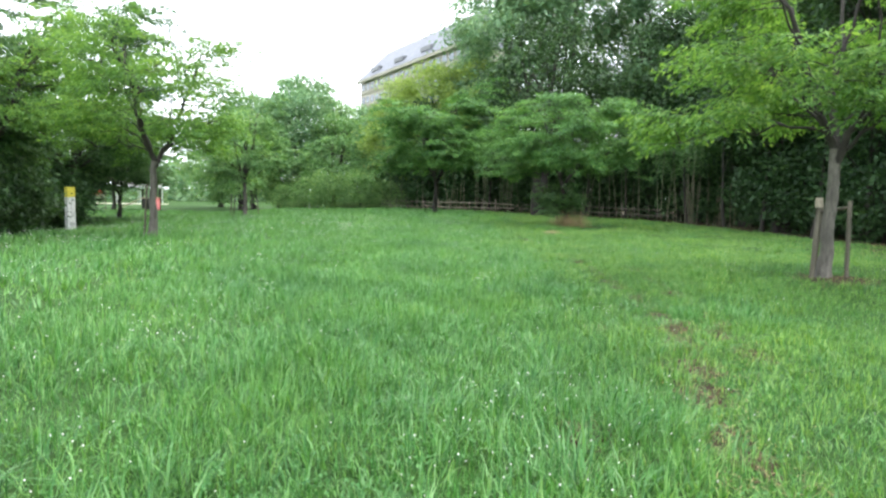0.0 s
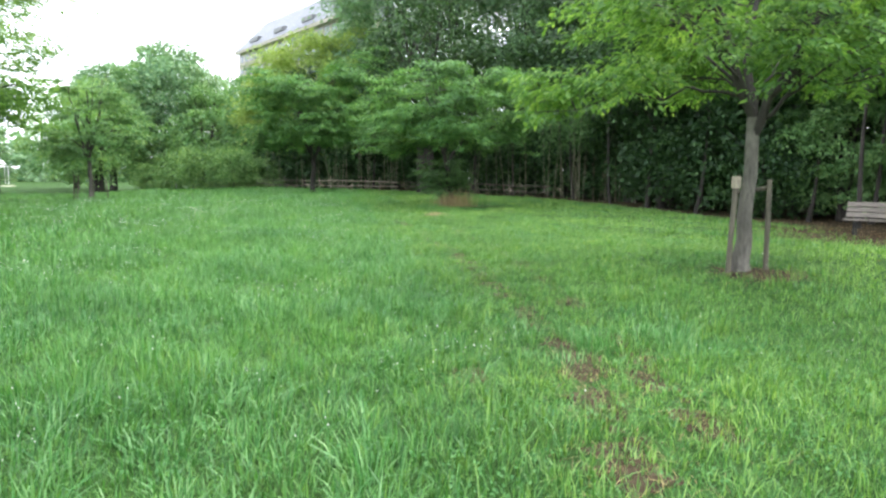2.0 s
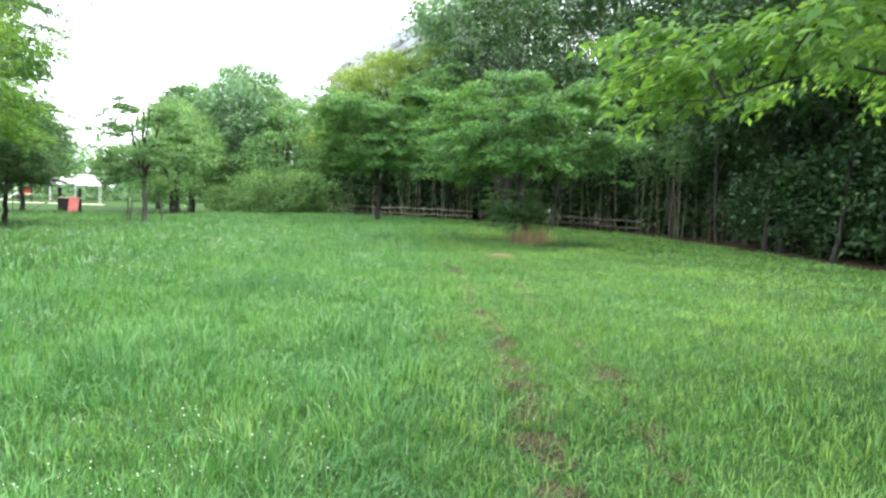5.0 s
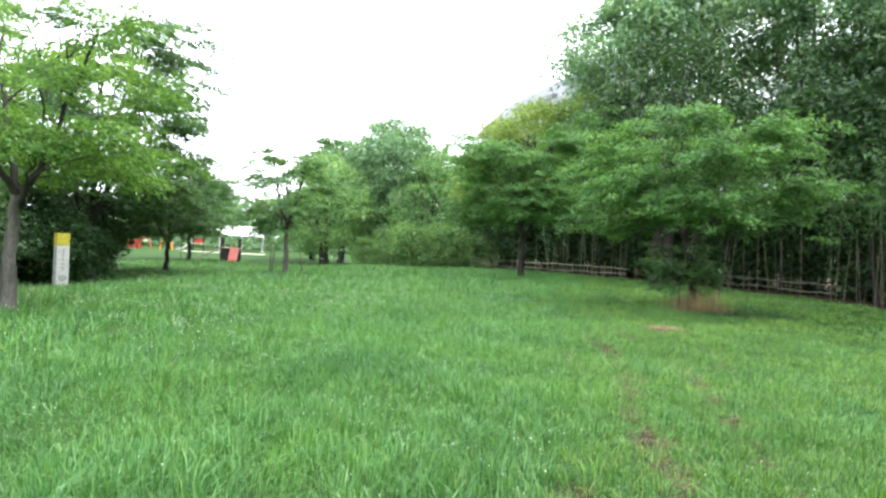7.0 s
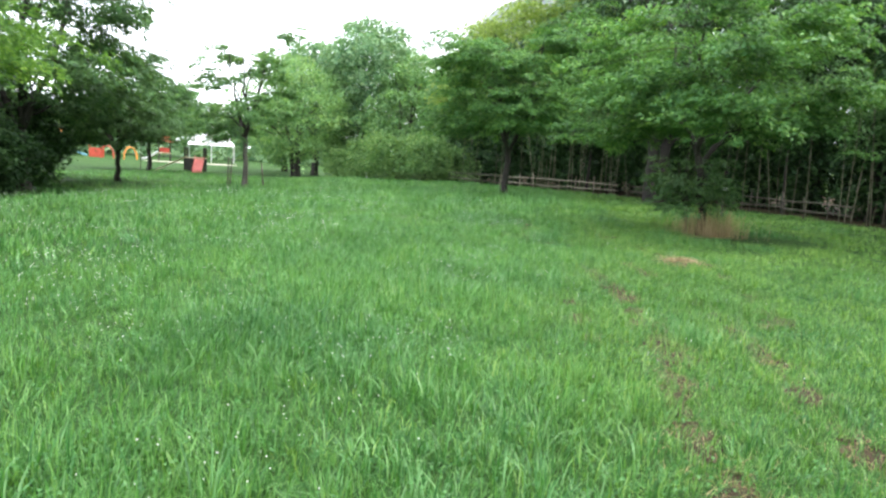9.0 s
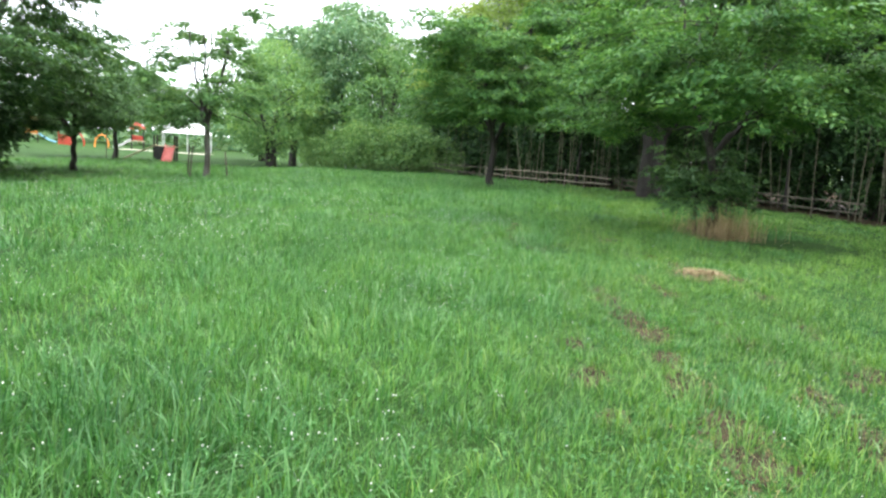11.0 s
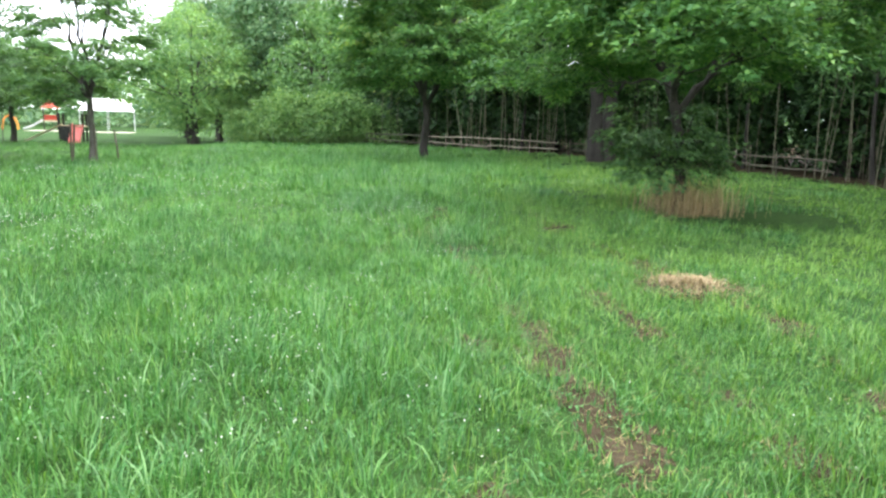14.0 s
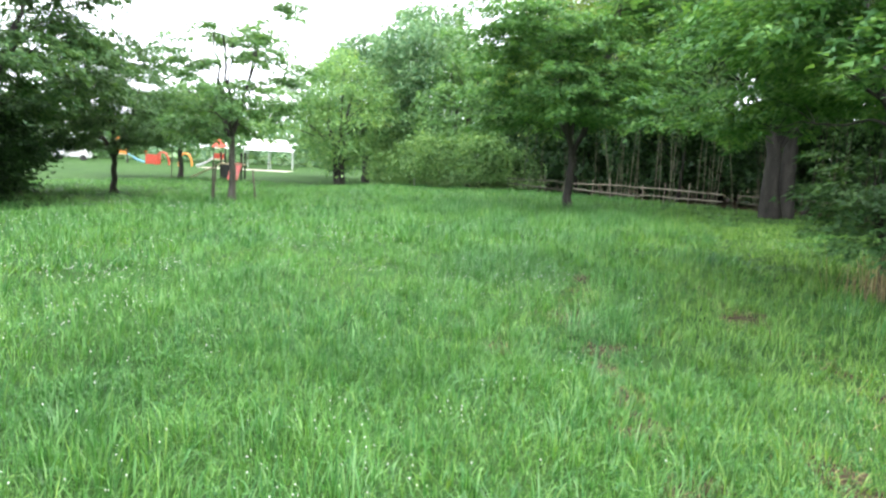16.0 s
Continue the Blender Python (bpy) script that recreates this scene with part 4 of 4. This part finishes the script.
def blades(rng, x, y, length, width, bend, segs=2, a=None):
    """Grass blades with a bend, rooted on the ground."""
    n = len(x)
    z = ground_z(x, y) - 0.01
    a = rng.uniform(0, 2 * math.pi, n) if a is None else a
    d = np.stack([np.cos(a), np.sin(a)], axis=1)
    s = np.stack([-d[:, 1], d[:, 0]], axis=1) * (width / 2)[:, None]
    lean = length * bend
    base = np.stack([x, y, z], axis=1)
    def at(t, w):
        c = base.copy()
        c[:, :2] += d * (lean * t ** 1.8)[:, None]
        c[:, 2] += length * (t - 0.35 * bend * t ** 2)
        l, r = c.copy(), c.copy()
        l[:, :2] += s * w
        r[:, :2] -= s * w
        return c, l, r
    i = np.arange(n)[:, None]
    if segs == 1:
        _, l, r = at(0.0, 1.0)
        tip, _, _ = at(1.0, 0)
        return np.stack([l, r, tip], axis=1).reshape(-1, 3), i * 3 + (0, 1, 2)
    _, l0, r0 = at(0.0, 0.8)
    _, l1, r1 = at(0.55, 0.9)
    tip, _, _ = at(1.0, 0)
    v = np.stack([l0, r0, l1, r1, tip], axis=1).reshape(-1, 3)
    k = i * 5
    f = np.concatenate([k + (0, 1, 3), k + (0, 3, 2), k + (2, 3, 4)], axis=1).reshape(-1, 3)
    return v, f


def tall_amount(x, y):
    """How lush the grass stands: tall to the left and about the far trees, short to the right of the track."""
    right = 1 / (1 + np.exp(-(x - 1.6 - 0.05 * (y - 10) * (y > 10)) / 0.5))
    t = 1.0 - 0.42 * right + 0.42 * waves(x, y, 1.9, 21) + 0.28 * waves(x, y, 0.6, 22)
    t += 0.45 * np.exp(-((x - 4.0) / 3.0) ** 2 - ((y - 28) / 3.0) ** 2) + 0.7 * np.exp(-((x + 0.5) / 5) ** 2 - ((y - 39) / 6) ** 2)
    return np.clip(t, 0.6, 1.6)


def strew(rng, x0, x1, y0, y1, density):
    n = int((x1 - x0) * (y1 - y0) * density)
    return rng.uniform(x0, x1, n), rng.uniform(y0, y1, n)


def lawn(name, label, mat, seed, areas, length, width, segs, keep, tuft=9):
    """Grass in tufts: each tuft leans its own way and its blades fan out of it."""
    rng = np.random.default_rng(seed)
    xs, ys = [], []
    for x0, x1, y0, y1, den in areas:
        x, y = strew(rng, x0, x1, y0, y1, den / tuft)
        xs.append(x), ys.append(y)
    x, y = np.concatenate(xs), np.concatenate(ys)
    k = keep(rng, x, y)
    x, y = x[k], y[k]
    n = len(x)
    size = np.repeat(rng.uniform(0.65, 1.4, n), tuft)
    way = np.repeat(rng.normal(0, 0.45, (n, 2)) + (0.1, 0.05), tuft, axis=0)
    o = rng.normal(0, 0.045 if segs == 2 else 0.1, (n * tuft, 2))
    x, y = np.repeat(x, tuft) + o[:, 0], np.repeat(y, tuft) + o[:, 1]
    d = unit(o) * 0.7 + way + rng.normal(0, 0.3, (n * tuft, 2))
    L = length * tall_amount(x, y) * size * rng.uniform(0.55, 1.3, len(x))
    bend = np.clip(np.hypot(d[:, 0], d[:, 1]) * rng.uniform(0.3, 1.0, len(x)), 0.1, 1.3)
    v, f = blades(rng, x, y, L, width * rng.uniform(0.7, 1.3, len(x)), bend, segs, np.arctan2(d[:, 1], d[:, 0]))
    return tagged(np_mesh(name, v, f, M[mat]), label, "grass", kind="stuff")


def grassy(rng, x, y):
    side = forest_side(x, y)
    bare = np.maximum((side - 1.6) / 2.5 + 0.5, 1.2 - np.hypot(x - 14.8, y - 17) / 4)
    return (soil_amount(x, y) < rng.uniform(-0.1, 0.95, len(x))) & (bare < rng.uniform(0, 1, len(x)))


def kind_of(rng, x, y):
    """0 plain, 1 lush, 2 short and yellowish."""
    lush = 0.7 * np.exp(-((x + 2.5) / 3.0) ** 2 - ((y - 7) / 5.0) ** 2) + waves(x, y, 3.2, 31) + 0.5 * waves(x, y, 1.0, 32) - 0.6 * (x > 1.8) > rng.uniform(-0.4, 0.8, len(x))
    short = (x - 1.7 - 0.12 * np.clip(y - 24, 0, 9) + 0.9 * waves(x, y, 2.5, 33) > rng.uniform(-0.9, 0.9, len(x))) & (x < 15)
    return np.where(lush, 1, np.where(short | (rng.uniform(0, 1, len(x)) < 0.15), 2, 0))


def plain_part(rng, x, y):
    return grassy(rng, x, y) & (kind_of(rng, x, y) == 0)


def lush_part(rng, x, y):
    return grassy(rng, x, y) & (kind_of(rng, x, y) == 1)


def short_part(rng, x, y):
    return grassy(rng, x, y) & (kind_of(rng, x, y) == 2)


NEAR = [(-1.2, 4.8, 2.0, 27.0, 920), (-4.2, -1.2, 2.0, 30.0, 560), (4.8, 8.0, 4.0, 28.0, 560), (-1.2, 4.8, 27.0, 31.0, 640)]
FAR = [(-6, 10, -7, 2, 90), (-14, -4.2, -4, 3, 90), (8, 14.5, -4, 5, 90), (-14, -4.2, 3, 42, 215), (8, 14.5, 5, 42, 215), (-4.2, 8, 30, 42, 290), (-30, -14, 10, 62, 70), (-14, 10, 42, 60, 120)]
lawn("meadow_grass", "bright green uneven meadow grass", "grass", 51, NEAR, 0.14, 0.007, 2, plain_part)
lawn("lush_grass", "taller blue-green grass in tufts", "lush", 52, NEAR, 0.17, 0.008, 2, lush_part)
lawn("short_grass", "short yellow-green grass beside the track", "short", 55, NEAR, 0.15, 0.0065, 2, short_part)
UNDER = [(-1.6, 4.8, 2.0, 24.5, 2000), (-4.2, -1.6, 2.0, 26.0, 900), (4.8, 7.0, 5.0, 24.0, 900)]
lawn("under_grass", "dense short green grass under the taller blades", "grass", 57, UNDER, 0.1, 0.0085, 1, grassy)
lawn("far_meadow_grass", "bright green meadow grass further off", "grass", 53, FAR, 0.17, 0.022, 1, plain_part)
lawn("far_lush_grass", "taller blue-green grass further off", "lush", 54, FAR, 0.21, 0.024, 1, lush_part)
lawn("far_short_grass", "short yellow-green grass further off", "short", 56, FAR, 0.16, 0.022, 1, short_part)


def straw():
    rng = np.random.default_rng(61)
    x, y = strew(rng, 0.6, 7.6, 2.5, 30, 900)
    a = soil_amount(x, y)
    k = (a > -1.1) & (rng.uniform(0, 1, len(x)) < 0.16 + 0.2 * (a > -0.3) + 0.5 * (a > 0.1))
    x, y = x[k], y[k]
    n = len(x)
    v, f = blades(rng, x, y, rng.uniform(0.03, 0.09, n), np.full(n, 0.005), rng.uniform(0.9, 2.4, n), 2)
    tagged(np_mesh("dry_clippings", v, f, M["straw"]), "dry straw clippings lying on the worn track", "straw", kind="stuff")
    n = 900
    x, y = rng.normal(HEAP[0], 0.22, n), rng.normal(HEAP[1], 0.21, n)
    v, f = blades(rng, x, y, rng.uniform(0.06, 0.14, n), np.full(n, 0.006), rng.uniform(0.9, 1.6, n), 2)
    v[:, 2] += np.repeat(np.clip(0.07 * np.exp(-((x - HEAP[0]) / 0.28) ** 2 - ((y - HEAP[1]) / 0.26) ** 2), 0, 1), 5)
    tagged(np_mesh("straw_heap", v, f, M["tan"]), "flat heap of cut dry straw on the meadow", "straw heap", kind="stuff")
    n = 700
    x, y = rng.normal(5.5, 0.42, n), rng.normal(29.25, 0.26, n)
    v, f = blades(rng, x, y, rng.uniform(0.35, 0.95, n), np.full(n, 0.009), rng.uniform(0.05, 0.6, n), 2)
    tagged(np_mesh("dry_grass_tuft", v, f, M["tan"]), "tall dry tan grass tuft at a tree's foot", "grass tuft")


straw()


def clover():
    rng = np.random.default_rng(71)
    x, y = strew(rng, -4.5, 5.0, 2.0, 30, 120)
    k = (waves(x, y, 2.2, 41) + 0.5 * waves(x, y, 0.8, 42) > 0.1) & grassy(rng, x, y)
    c = np.stack([x[k], y[k], ground_z(x[k], y[k]) + 0.05 + 0.05 * tall_amount(x[k], y[k])], axis=1)
    v, f = leaves(rng, c, np.full(len(c), 0.05), 3, 0.02, 0.019, 0.35, 0.2, 0.85)
    tagged(np_mesh("clover", v, f, M["clover"]), "low clover leaves among the grass", "clover", kind="stuff")
    pts = []
    for x0, x1, y0, y1, den, cut in ((-4.5, 2.0, 2.2, 30, 34, 0.3), (2.0, 6.5, 3, 28, 7, 0.2), (-5.5, 1.0, 16, 34, 26, 0.15), (-13, -4.5, 6, 36, 16, 0.3), (-8, 6, 30, 42, 3, 0.3)):
        x, y = strew(rng, x0, x1, y0, y1, den)
        k = (waves(x, y, 3.0, 43) + 0.4 * waves(x, y, 1.0, 44) > cut) | (rng.uniform(0, 1, len(x)) < 0.06)
        pts.append(np.stack([x[k], y[k]], axis=1))
    p = np.concatenate(pts)
    z = ground_z(p[:, 0], p[:, 1]) + 0.14 * tall_amount(p[:, 0], p[:, 1]) * rng.uniform(0.8, 1.5, len(p)) + 0.03
    o = np.array([(1, 0, 0), (-1, 0, 0), (0, 1, 0), (0, -1, 0), (0, 0, 1), (0, 0, -1)]) * 1.0
    r = rng.uniform(0.0035, 0.006, len(p)) * np.clip(0.6 + np.hypot(p[:, 0] - 1.8, 0) * 0.14, 0.95, 2.1)
    v = np.concatenate([p, z[:, None]], axis=1)[:, None, :] + o[None] * r[:, None, None]
    t = np.array([(0, 2, 4), (2, 1, 4), (1, 3, 4), (3, 0, 4), (2, 0, 5), (1, 2, 5), (3, 1, 5), (0, 3, 5)])
    f = (np.arange(len(p))[:, None, None] * 6 + t[None]).reshape(-1, 3)
    tagged(np_mesh("clover_flowers", v.reshape(-1, 3), f, M["petal"], None, True), "small white clover flower heads in the grass", "flowers", kind="stuff")


clover()


def fallen_leaves():
    rng = np.random.default_rng(95)
    n = 2600
    x, y = rng.normal(15.5, 2.6, n), rng.normal(17.5, 3.6, n)
    c = np.stack([x, y, ground_z(x, y) + 0.012], axis=1)
    v, f = leaves(rng, c, np.full(n, 0.02), 1, 0.07, 0.045, 0.3, 0.0, 0.9)
    tagged(np_mesh("fallen_leaves", v, f, M["litter"]), "dry fallen leaves on the bare ground by the bench", "leaves", kind="stuff")


fallen_leaves()


def far_woods():
    """The dim line of trees beyond the playground and round the horizon, in haze-lightened leaves."""
    rng = np.random.default_rng(91)
    a = rng.uniform(-2.2, 2.2, 1500)
    d = rng.uniform(100, 125, 1500)
    x, y = d * np.sin(a), 20 + d * np.cos(a)
    z = rng.uniform(0, 1, 1500) ** 0.8 * (7 + 3 * waves(a * 60, a, 9, 92))
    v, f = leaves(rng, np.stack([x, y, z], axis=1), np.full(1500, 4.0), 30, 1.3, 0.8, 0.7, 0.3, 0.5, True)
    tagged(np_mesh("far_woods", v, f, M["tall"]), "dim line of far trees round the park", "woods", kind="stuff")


far_woods()
